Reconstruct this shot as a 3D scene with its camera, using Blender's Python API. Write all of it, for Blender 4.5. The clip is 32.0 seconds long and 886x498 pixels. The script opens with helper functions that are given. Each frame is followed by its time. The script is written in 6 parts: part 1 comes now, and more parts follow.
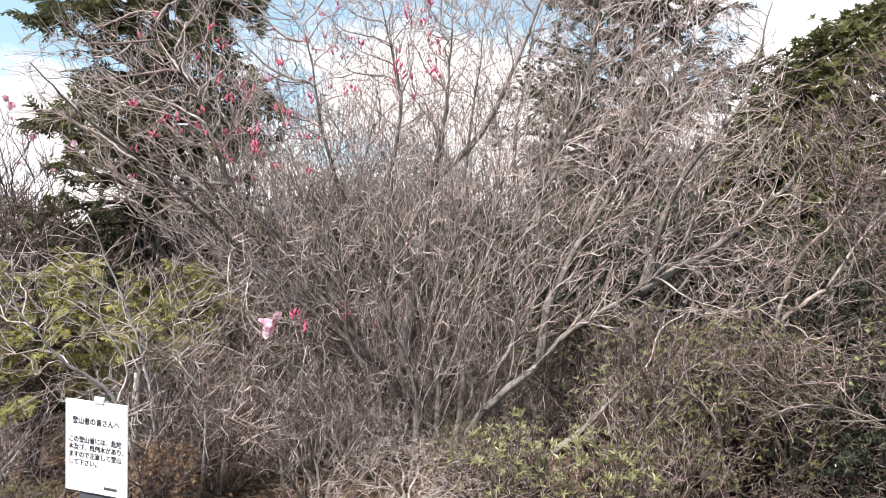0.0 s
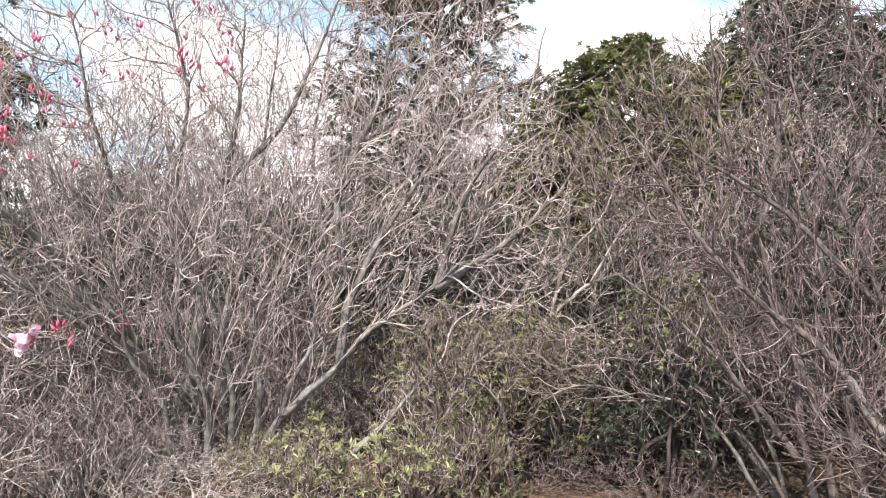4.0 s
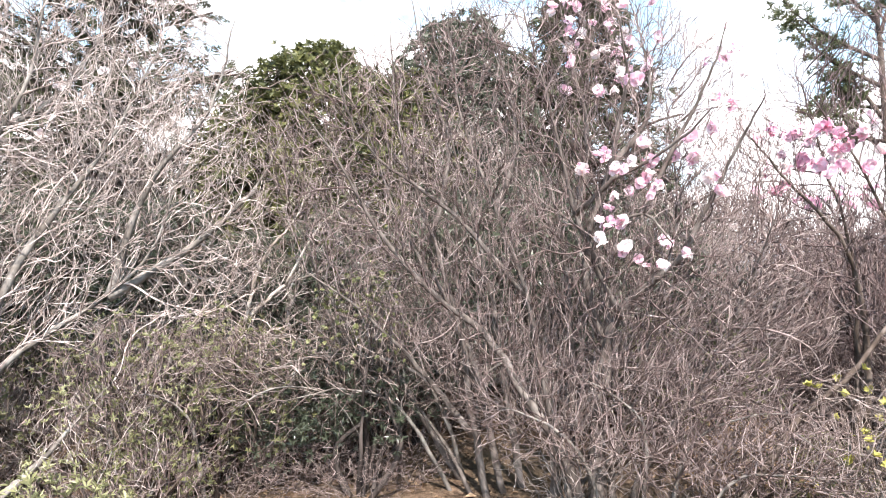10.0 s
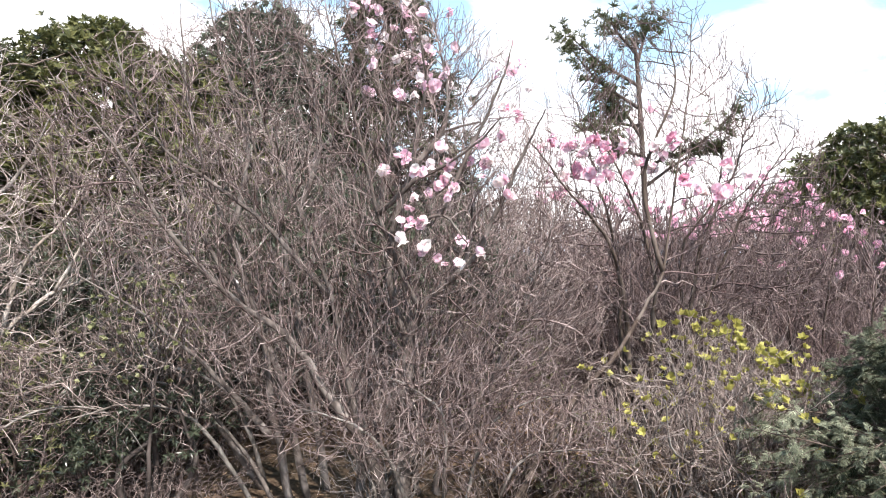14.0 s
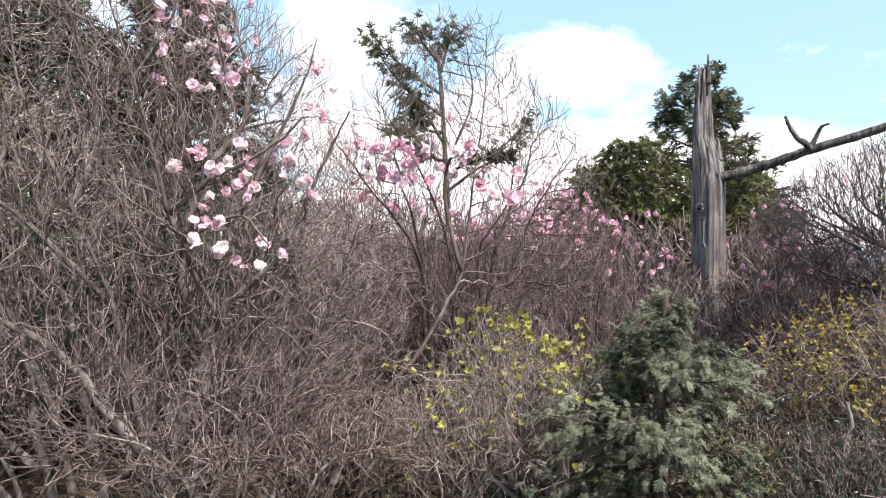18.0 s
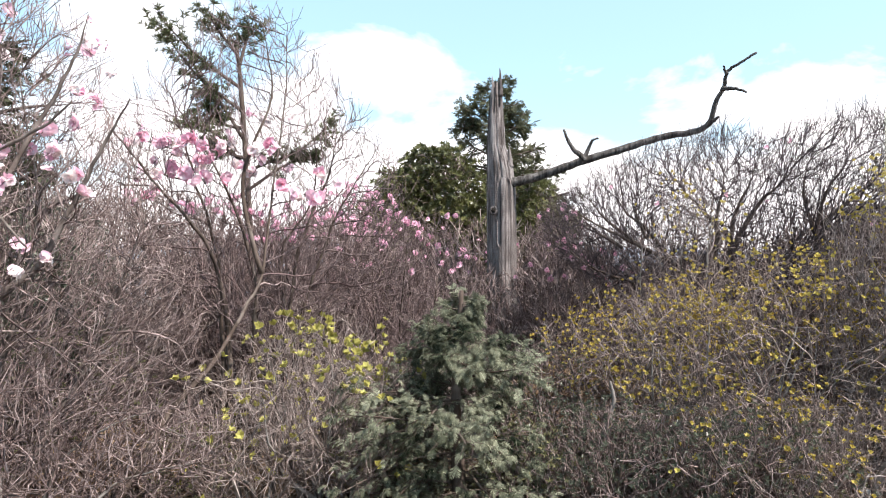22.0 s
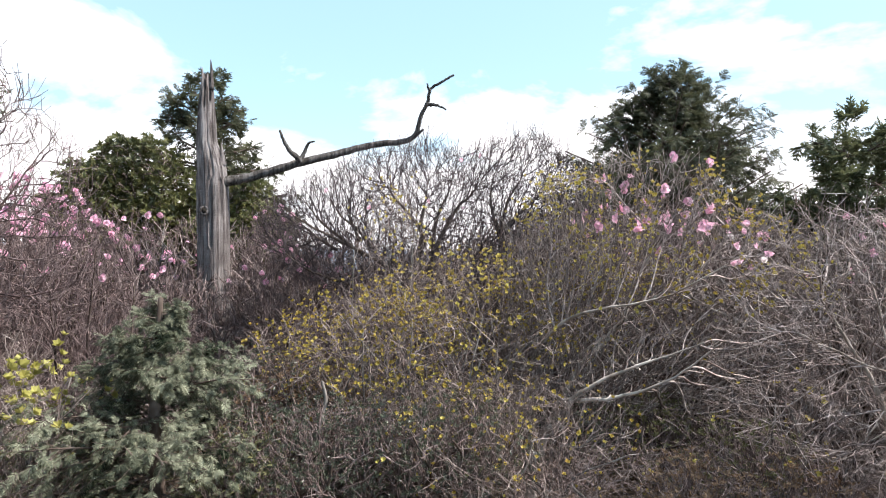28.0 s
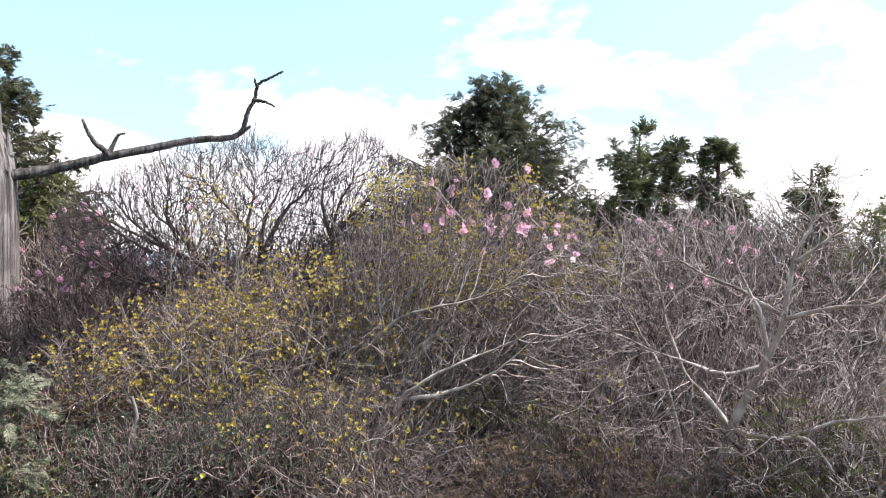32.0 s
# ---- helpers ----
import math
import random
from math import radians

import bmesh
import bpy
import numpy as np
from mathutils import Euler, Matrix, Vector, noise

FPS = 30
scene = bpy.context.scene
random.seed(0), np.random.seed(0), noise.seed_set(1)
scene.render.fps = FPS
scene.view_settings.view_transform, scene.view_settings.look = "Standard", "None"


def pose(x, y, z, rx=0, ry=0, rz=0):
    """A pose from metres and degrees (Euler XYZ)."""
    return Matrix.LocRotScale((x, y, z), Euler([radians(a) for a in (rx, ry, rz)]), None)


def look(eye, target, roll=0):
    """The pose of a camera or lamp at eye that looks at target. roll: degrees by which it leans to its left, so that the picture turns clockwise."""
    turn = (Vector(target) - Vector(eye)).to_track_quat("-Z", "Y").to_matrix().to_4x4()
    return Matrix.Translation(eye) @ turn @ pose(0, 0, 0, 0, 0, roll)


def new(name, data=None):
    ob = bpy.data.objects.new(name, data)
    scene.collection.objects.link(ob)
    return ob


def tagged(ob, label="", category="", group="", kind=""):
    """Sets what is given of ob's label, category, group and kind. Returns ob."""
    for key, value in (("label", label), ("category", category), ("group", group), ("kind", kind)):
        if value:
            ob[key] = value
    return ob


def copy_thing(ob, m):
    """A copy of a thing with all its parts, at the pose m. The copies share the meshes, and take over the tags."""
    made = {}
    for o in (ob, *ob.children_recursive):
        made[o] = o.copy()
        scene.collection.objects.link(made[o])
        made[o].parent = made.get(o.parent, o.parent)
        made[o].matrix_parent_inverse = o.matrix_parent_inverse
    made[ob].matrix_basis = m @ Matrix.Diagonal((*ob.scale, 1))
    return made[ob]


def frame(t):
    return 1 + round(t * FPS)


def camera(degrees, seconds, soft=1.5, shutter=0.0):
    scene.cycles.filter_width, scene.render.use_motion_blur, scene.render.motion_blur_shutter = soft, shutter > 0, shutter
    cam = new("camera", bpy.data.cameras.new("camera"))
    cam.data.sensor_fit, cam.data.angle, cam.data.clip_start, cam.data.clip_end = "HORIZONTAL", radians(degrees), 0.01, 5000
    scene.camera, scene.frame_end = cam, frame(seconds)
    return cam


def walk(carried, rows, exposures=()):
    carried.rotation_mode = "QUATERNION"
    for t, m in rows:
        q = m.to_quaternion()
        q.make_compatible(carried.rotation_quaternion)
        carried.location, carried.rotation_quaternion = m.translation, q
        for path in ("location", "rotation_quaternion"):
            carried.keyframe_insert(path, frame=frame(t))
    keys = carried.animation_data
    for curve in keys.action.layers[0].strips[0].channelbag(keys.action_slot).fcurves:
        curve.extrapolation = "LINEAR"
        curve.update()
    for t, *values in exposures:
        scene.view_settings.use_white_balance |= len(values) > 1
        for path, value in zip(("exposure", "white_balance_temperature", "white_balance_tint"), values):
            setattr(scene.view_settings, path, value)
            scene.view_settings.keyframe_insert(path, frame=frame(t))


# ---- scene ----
# ---------------------------------------------------------------- camera
cam = camera(71.44, 32.0, soft=1.05)
EYE_Z = 1.6
ARM = 0.14  # the camera swings round the holder's wrists

# seconds, heading (clockwise from +y), pitch and roll in degrees
PAN = [
    (0.0, 0.00, -1.25, -0.34),
    (0.5, 2.30, -1.20, -0.29),
    (1.0, 4.66, -1.18, -0.28),
    (1.5, 6.87, -1.17, -0.29),
    (2.0, 9.01, -1.13, -0.21),
    (2.5, 11.21, -1.10, -0.12),
    (3.0, 13.49, -1.09, -0.10),
    (3.5, 15.70, -1.08, -0.17),
    (5.5, 24.83, -1.00, -0.08),
    (6.0, 27.08, -0.99, 0.02),
    (6.5, 29.27, -0.96, -0.00),
    (7.0, 31.59, -0.99, 0.05),
    (7.5, 33.84, -0.97, 0.10),
    (8.0, 36.15, -0.95, 0.08),
    (8.5, 38.15, -0.95, 0.12),
    (9.0, 40.42, -0.95, 0.20),
    (9.5, 42.60, -0.95, 0.25),
    (10.0, 44.91, -0.98, 0.23),
    (10.5, 47.11, -1.01, 0.29),
    (11.0, 49.33, -1.02, 0.30),
    (11.5, 51.54, -1.04, 0.29),
    (12.0, 53.75, -1.03, 0.22),
    (12.5, 55.87, -1.05, 0.23),
    (13.0, 57.96, -1.05, 0.24),
    (13.5, 60.07, -1.05, 0.19),
    (14.0, 62.32, -1.05, 0.22),
    (14.5, 64.54, -1.06, 0.11),
    (16.5, 73.30, -0.99, 0.01),
    (17.0, 75.42, -0.97, 0.03),
    (17.5, 77.47, -0.95, 0.07),
    (18.0, 79.63, -0.95, 0.05),
    (18.5, 81.72, -0.93, 0.14),
    (19.0, 84.13, -0.94, 0.06),
    (19.5, 86.32, -0.96, 0.08),
    (20.0, 88.53, -0.92, 0.08),
    (20.5, 90.74, -0.88, 0.13),
    (21.0, 92.89, -0.89, 0.16),
    (21.5, 95.08, -0.91, 0.19),
    (22.0, 97.16, -0.91, 0.17),
    (22.5, 99.21, -0.89, 0.13),
    (23.0, 101.26, -0.88, 0.08),
    (23.5, 103.39, -0.86, 0.01),
    (24.0, 105.51, -0.84, 0.03),
    (24.5, 107.55, -0.84, 0.08),
    (25.0, 109.73, -0.83, 0.10),
    (25.5, 111.79, -0.80, 0.11),
    (27.5, 120.39, -0.78, 0.04),
    (28.0, 122.52, -0.76, 0.03),
    (28.5, 124.70, -0.74, 0.08),
    (29.0, 126.88, -0.70, 0.05),
    (29.5, 129.12, -0.68, 0.07),
    (30.0, 131.39, -0.69, 0.07),
    (30.5, 133.57, -0.67, 0.07),
    (31.0, 135.71, -0.63, 0.09),
    (31.5, 137.68, -0.62, 0.10),
    (32.0, 137.69, -0.62, 0.10),
]


def held(heading, pitch, roll):
    h, p = radians(heading), radians(pitch)
    eye = Vector((ARM * math.sin(h), ARM * math.cos(h), EYE_Z))
    way = Vector((math.sin(h) * math.cos(p), math.cos(h) * math.cos(p), math.sin(p)))
    return look(eye, eye + way, -roll)


EXPOSURES = [(0.0, 0.8, 6720, 16), (3.0, 1.02, 6680, 16), (4.5, 1.1, 6600, 15), (7.0, 1.27, 6530, 14), (9.0, 1.48, 6510, 14), (11.0, 1.59, 6510, 14), (12.5, 1.51, 6510, 14), (14.0, 1.16, 6510, 14), (17.0, 0.86, 6520, 14), (20.0, 0.92, 6550, 14), (22.5, 0.99, 6600, 15), (25.0, 0.92, 6560, 14), (28.0, 0.94, 6500, 14), (30.0, 0.97, 6480, 14), (32.0, 1.1, 6480, 14)]
walk(cam, [(t, held(h, p, r)) for t, h, p, r in PAN], EXPOSURES)

# ---------------------------------------------------------------- light
SUN_AZ, SUN_EL = 220.0, 54.0


def toward(az, el=0.0):
    a, e = radians(az), radians(el)
    return Vector((math.sin(a) * math.cos(e), math.cos(a) * math.cos(e), math.sin(e)))


sun_data = bpy.data.lights.new("sun", "SUN")
sun_data.energy, sun_data.angle, sun_data.color = 5.0, radians(0.6), (1.0, 0.955, 0.89)
sun = new("sun", sun_data)
sun.matrix_basis = look(toward(SUN_AZ, SUN_EL) * 60, (0, 0, 0))

world = bpy.data.worlds.new("spring_sky")
scene.world = world
world.use_nodes = True


def build_sky():
    nt = world.node_tree
    nt.nodes.clear()

    def node(kind, **vals):
        n = nt.nodes.new(kind)
        for k, v in vals.items():
            n.inputs[k].default_value = v
        return n

    def link(a, b):
        nt.links.new(a, b)

    out = nt.nodes.new("ShaderNodeOutputWorld")
    sky = nt.nodes.new("ShaderNodeTexSky")
    sky.sky_type, sky.sun_disc = "NISHITA", False
    sky.sun_elevation, sky.sun_rotation = radians(SUN_EL), radians(SUN_AZ)
    sky.air_density, sky.dust_density, sky.ozone_density = 1.0, 1.2, 1.0
    blue = node("ShaderNodeBackground", Strength=0.12)
    link(sky.outputs[0], blue.inputs["Color"])
    # fair-weather cloud, drawn over the dome by direction
    co = nt.nodes.new("ShaderNodeTexCoord")
    flat = nt.nodes.new("ShaderNodeMapping")
    flat.inputs["Scale"].default_value = (1.0, 1.0, 2.1)
    flat.inputs["Location"].default_value = CLOUD_SHIFT
    link(co.outputs["Generated"], flat.inputs["Vector"])
    big = node("ShaderNodeTexNoise", Scale=3.1, Detail=9.0, Roughness=0.55, Distortion=0.25)
    link(flat.outputs[0], big.inputs["Vector"])
    ramp = nt.nodes.new("ShaderNodeValToRGB")
    ramp.color_ramp.elements[0].position, ramp.color_ramp.elements[1].position = 0.43, 0.56
    split = nt.nodes.new("ShaderNodeSeparateXYZ")
    link(co.outputs["Generated"], split.inputs[0])
    banked = node("ShaderNodeMapRange", **{"From Min": 0.0, "From Max": 0.4, "To Min": 0.1, "To Max": -0.12})
    link(split.outputs["Z"], banked.inputs["Value"])
    heap = nt.nodes.new("ShaderNodeMath")  # more cloud towards the horizon
    link(big.outputs["Fac"], heap.inputs[0])
    link(banked.outputs[0], heap.inputs[1])
    total = heap
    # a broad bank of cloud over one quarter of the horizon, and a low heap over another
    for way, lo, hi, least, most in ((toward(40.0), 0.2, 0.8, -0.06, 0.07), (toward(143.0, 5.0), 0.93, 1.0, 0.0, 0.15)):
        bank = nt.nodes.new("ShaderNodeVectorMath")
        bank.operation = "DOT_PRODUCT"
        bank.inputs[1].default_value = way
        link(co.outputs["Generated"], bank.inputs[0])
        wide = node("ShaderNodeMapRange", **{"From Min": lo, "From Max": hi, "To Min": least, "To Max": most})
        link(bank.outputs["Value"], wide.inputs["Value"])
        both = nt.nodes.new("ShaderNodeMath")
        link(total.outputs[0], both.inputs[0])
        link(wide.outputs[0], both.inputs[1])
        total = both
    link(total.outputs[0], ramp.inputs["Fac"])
    white = node("ShaderNodeBackground", Color=(1.0, 1.0, 1.0, 1), Strength=0.9)
    veil = node("ShaderNodeBackground", Color=(0.5, 0.83, 1.0, 1), Strength=0.85)
    thin = node("ShaderNodeMixShader", Fac=0.46)  # a bright high haze over the whole dome
    link(blue.outputs[0], thin.inputs[1])
    link(veil.outputs[0], thin.inputs[2])
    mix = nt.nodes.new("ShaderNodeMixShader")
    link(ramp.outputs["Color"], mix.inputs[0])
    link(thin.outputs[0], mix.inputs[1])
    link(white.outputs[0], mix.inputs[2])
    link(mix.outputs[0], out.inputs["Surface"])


CLOUD_SHIFT = (0.0, 0.0, 0.0)
build_sky()

# ---------------------------------------------------------------- materials


class Mat:
    """A small builder for node materials."""

    def __init__(self, name, rough=0.8, spec=0.3):
        self.mat = bpy.data.materials.new(name)
        self.mat.use_nodes = True
        self.nt = self.mat.node_tree
        self.bsdf = self.nt.nodes["Principled BSDF"]
        self.bsdf.inputs["Roughness"].default_value = rough
        self.bsdf.inputs["Specular IOR Level"].default_value = spec

    def node(self, kind, **vals):
        n = self.nt.nodes.new(kind)
        for k, v in vals.items():
            n.inputs[k].default_value = v
        return n

    def link(self, a, b):
        self.nt.links.new(a, b)

    def coords(self, scale=(1, 1, 1)):
        c = self.node("ShaderNodeTexCoord")
        m = self.node("ShaderNodeMapping", Scale=scale)
        self.link(c.outputs["Object"], m.inputs["Vector"])
        return m.outputs[0]

    def noise(self, scale, detail=4.0, rough=0.55, stretch=(1, 1, 1)):
        n = self.node("ShaderNodeTexNoise", Scale=scale, Detail=detail, Roughness=rough)
        self.link(self.coords(stretch), n.inputs["Vector"])
        return n.outputs["Fac"]

    def island(self):
        return self.node("ShaderNodeNewGeometry").outputs["Random Per Island"]

    def ramp(self, fac, stops):
        r = self.node("ShaderNodeValToRGB")
        el = r.color_ramp.elements
        while len(el) < len(stops):
            el.new(0.5)
        for e, (pos, col) in zip(el, stops):
            e.position, e.color = pos, (*col, 1)
        self.link(fac, r.inputs["Fac"])
        return r.outputs["Color"]

    def mix(self, fac, a, b, how="MIX"):
        m = self.nt.nodes.new("ShaderNodeMix")
        m.data_type, m.blend_type = "RGBA", how
        for sock, v in ((m.inputs["Factor"], fac), (m.inputs["A"], a), (m.inputs["B"], b)):
            if hasattr(v, "is_linked"):
                self.link(v, sock)
            else:
                sock.default_value = v if isinstance(v, float) else (*v, 1)
        return m.outputs["Result"]

    def base(self, col):
        self.link(col, self.bsdf.inputs["Base Color"])
        return self

    def bump(self, fac, strength=0.5, dist=0.01):
        b = self.node("ShaderNodeBump", Strength=strength, Distance=dist)
        self.link(fac, b.inputs["Height"])
        self.link(b.outputs[0], self.bsdf.inputs["Normal"])
        return self

    def thin(self, col, share=0.35):
        """Light shines through, as through a leaf or a petal."""
        t = self.node("ShaderNodeBsdfTranslucent")
        self.link(col, t.inputs["Color"])
        m = self.node("ShaderNodeMixShader", Fac=share)
        self.link(self.bsdf.outputs[0], m.inputs[1])
        self.link(t.outputs[0], m.inputs[2])
        self.link(m.outputs[0], self.nt.nodes["Material Output"].inputs["Surface"])
        return self


def bark(name, dark, mid, pale, lichen=0.5, scale=14.0, stretch=(1, 1, 0.35)):
    m = Mat(name, 0.9, 0.2)
    grain = m.noise(scale, 6, 0.6, stretch)
    patch = m.noise(scale * 0.33, 3)
    col = m.ramp(grain, ((0.3, dark), (0.5, mid), (0.75, pale)))
    spots = m.ramp(patch, ((lichen, (0, 0, 0)), (lichen + 0.12, (1, 1, 1))))
    col = m.mix(spots, col, pale)
    return m.base(col).bump(grain, 0.7, 0.012).mat


def twig(name, dark, mid, pale):
    m = Mat(name, 0.75, 0.3)
    col = m.ramp(m.island(), ((0.0, dark), (0.45, mid), (1.0, pale)))
    blotch = m.ramp(m.noise(22.0, 3), ((0.42, (0, 0, 0)), (0.6, (0.6, 0.6, 0.6))))
    col = m.mix(blotch, col, dark)
    return m.base(col).mat


def leafy(name, stops, rough=0.55, spec=0.35, share=0.3, patch=1.2):
    m = Mat(name, rough, spec)
    col = m.ramp(m.island(), stops)
    tone = m.noise(patch, 3)
    col = m.mix(0.55, col, m.ramp(tone, ((0.35, stops[0][1]), (0.65, stops[-1][1]))))
    return m.base(col).thin(col, share).mat


BARK_GREY = bark("grey_bark", (0.05, 0.042, 0.036), (0.135, 0.118, 0.104), (0.27, 0.25, 0.228))
BARK_PALE = bark("pale_lichen_bark", (0.12, 0.1, 0.085), (0.3, 0.27, 0.24), (0.52, 0.5, 0.46), 0.45)
BARK_BROWN = bark("brown_bark", (0.035, 0.024, 0.018), (0.09, 0.068, 0.055), (0.18, 0.15, 0.13), 0.6)
TWIG_GREY = twig("grey_twig", (0.105, 0.08, 0.07), (0.305, 0.245, 0.22), (0.58, 0.505, 0.465))
TWIG_PALE = twig("pale_twig", (0.15, 0.117, 0.103), (0.43, 0.355, 0.325), (0.74, 0.65, 0.61))
TWIG_BROWN = twig("brown_twig", (0.062, 0.042, 0.038), (0.2, 0.146, 0.136), (0.4, 0.325, 0.305))
TWIG_RED = twig("reddish_twig", (0.05, 0.032, 0.03), (0.145, 0.1, 0.096), (0.31, 0.24, 0.228))

TWIG_MID = twig("grey_brown_twig", (0.08, 0.058, 0.051), (0.24, 0.185, 0.165), (0.48, 0.405, 0.37))
# bark darkened in its colour to stand for stems in shade
BARK_SHADED = bark("shade_darkened_bark", (0.02, 0.015, 0.013), (0.05, 0.04, 0.036), (0.12, 0.1, 0.09), 0.62)
BARK_WARM = bark("warm_grey_bark", (0.11, 0.084, 0.068), (0.31, 0.26, 0.22), (0.56, 0.5, 0.445), 0.52)
TWIG_WARM = twig("warm_pale_twig", (0.11, 0.08, 0.068), (0.33, 0.26, 0.235), (0.64, 0.55, 0.505))
# mauve twigs, their backlit darkness against the sky put into the colour
TWIG_BACKLIT = twig("backlit_mauve_twig", (0.022, 0.015, 0.016), (0.06, 0.044, 0.047), (0.15, 0.12, 0.123))
BARK_TREE = bark("dull_brown_bark", (0.04, 0.031, 0.027), (0.115, 0.095, 0.084), (0.25, 0.22, 0.2), 0.58)
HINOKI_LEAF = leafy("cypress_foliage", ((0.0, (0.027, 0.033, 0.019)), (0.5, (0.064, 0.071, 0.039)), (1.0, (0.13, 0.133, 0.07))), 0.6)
# lighter copy of the cypress green, with sunlight put into the colour
HINOKI_SUN_TINT = leafy("sun_tinted_cypress_foliage", ((0.0, (0.03, 0.036, 0.018)), (0.5, (0.085, 0.095, 0.04)), (1.0, (0.21, 0.21, 0.085))), 0.6, patch=0.8)
# golden-green sprays, their colour raised further for the sun on them
HINOKI_GOLD = leafy("golden_sun_tinted_foliage", ((0.0, (0.11, 0.12, 0.035)), (0.5, (0.3, 0.3, 0.085)), (1.0, (0.52, 0.49, 0.17))), 0.6)
# silvery tips; the near-black stops paint the shade inside the tree
HINOKI_SILVER = leafy("pale_cypress_foliage", ((0.0, (0.006, 0.013, 0.006)), (0.62, (0.026, 0.042, 0.018)), (0.84, (0.12, 0.135, 0.075)), (1.0, (0.45, 0.46, 0.33))), 0.75, 0.15, patch=2.5)
FIR_LEAF = leafy("fir_needles", ((0.0, (0.04, 0.048, 0.026)), (0.5, (0.09, 0.105, 0.05)), (1.0, (0.19, 0.2, 0.1))), 0.5)
BROAD_LEAF = leafy("glossy_broad_leaf", ((0.0, (0.028, 0.034, 0.014)), (0.5, (0.08, 0.09, 0.03)), (1.0, (0.21, 0.205, 0.075))), 0.34, 0.5)
HOLLY_LEAF = leafy("small_dark_leaf", ((0.0, (0.028, 0.036, 0.023)), (0.5, (0.06, 0.073, 0.046)), (1.0, (0.13, 0.145, 0.095))), 0.3, 0.6)
OLIVE_LEAF = leafy("olive_leaf", ((0.0, (0.065, 0.068, 0.032)), (0.5, (0.15, 0.15, 0.065)), (1.0, (0.27, 0.262, 0.12))), 0.5)
FRESH_LEAF = leafy("fresh_green_leaf", ((0.0, (0.12, 0.13, 0.06)), (0.5, (0.27, 0.275, 0.13)), (1.0, (0.45, 0.44, 0.25))), 0.45)
YELLOW_LEAF = leafy("yellow_young_leaf", ((0.0, (0.22, 0.2, 0.045)), (0.5, (0.4, 0.37, 0.085)), (1.0, (0.52, 0.49, 0.17))), 0.5, 0.3, 0.3)
OCHRE_LEAF = leafy("ochre_young_leaf", ((0.0, (0.34, 0.21, 0.04)), (0.3, (0.48, 0.39, 0.07)), (1.0, (0.6, 0.54, 0.15))), 0.5, 0.3, 0.35)
DEAD_LEAF = leafy("dead_leaf", ((0.0, (0.09, 0.05, 0.03)), (0.5, (0.22, 0.14, 0.085)), (1.0, (0.4, 0.29, 0.19))), 0.8, 0.15, 0.2)
PETAL = leafy("pink_petal", ((0.0, (0.8, 0.38, 0.52)), (0.5, (0.87, 0.59, 0.69)), (1.0, (0.92, 0.8, 0.84))), 0.6, 0.2, 0.45, 6.0)
PETAL_DEEP = leafy("deep_pink_petal", ((0.0, (0.74, 0.27, 0.42)), (0.5, (0.82, 0.45, 0.58)), (1.0, (0.88, 0.64, 0.72))), 0.6, 0.2, 0.45, 6.0)
PETAL_PALE = leafy("pale_petal", ((0.0, (0.84, 0.66, 0.7)), (0.5, (0.88, 0.78, 0.78)), (1.0, (0.9, 0.87, 0.82))), 0.6, 0.2, 0.45, 6.0)
BUD_PINK = leafy("deep_pink_bud", ((0.0, (0.6, 0.05, 0.14)), (0.5, (0.72, 0.12, 0.22)), (1.0, (0.8, 0.3, 0.38))), 0.5, 0.3, 0.3, 6.0)

# ---------------------------------------------------------------- geometry tools


def unit(v):
    return v / np.maximum(np.linalg.norm(v, axis=-1, keepdims=True), 1e-9)


def mesh_of(name, verts, faces, mat, smooth=False):
    """A mesh from an (n, 3) array and an (m, k) array of corner numbers."""
    verts = np.asarray(verts, dtype=np.float32).reshape(-1, 3)
    faces = np.asarray(faces, dtype=np.int32)
    me = bpy.data.meshes.new(name)
    m, k = faces.shape
    me.vertices.add(len(verts))
    me.vertices.foreach_set("co", verts.ravel())
    me.loops.add(m * k)
    me.loops.foreach_set("vertex_index", faces.ravel())
    me.polygons.add(m)
    me.polygons.foreach_set("loop_start", np.arange(0, m * k, k, dtype=np.int32))
    me.polygons.foreach_set("use_smooth", np.full(m, smooth))
    me.materials.append(mat)
    me.update(calc_edges=True)
    return me


def thing(name, place=(0, 0, 0), label="", category="", group="", kind=""):
    ob = new(name)
    ob.empty_display_size = 0.1
    ob.matrix_basis = Matrix.Translation(place)
    return tagged(ob, label, category, group, kind)


def part(name, me, parent, label="", kind=""):
    ob = new(name, me)
    ob.parent = parent
    return tagged(ob, label, kind=kind)


def rods(p0, p1, r0, r1, sides=3):
    """Tapered rods between two sets of points, as vertices and quads."""
    n = len(p0)
    d = unit(p1 - p0)
    ref = np.where(np.abs(d[:, 2:3]) > 0.9, np.array([[1.0, 0, 0]]), np.array([[0, 0, 1.0]]))
    a = unit(np.cross(d, ref))
    b = np.cross(d, a)
    ang = np.arange(sides) * 2 * np.pi / sides
    ring = a[:, None, :] * np.cos(ang)[None, :, None] + b[:, None, :] * np.sin(ang)[None, :, None]
    v = np.concatenate([p0[:, None] + ring * r0[:, None, None], p1[:, None] + ring * r1[:, None, None]], 1)
    i = np.arange(sides)
    j = (i + 1) % sides
    quad = np.stack([i, j, j + sides, i + sides], 1)
    f = quad[None] + (np.arange(n) * 2 * sides)[:, None, None]
    return v.reshape(-1, 3), f.reshape(-1, 4)


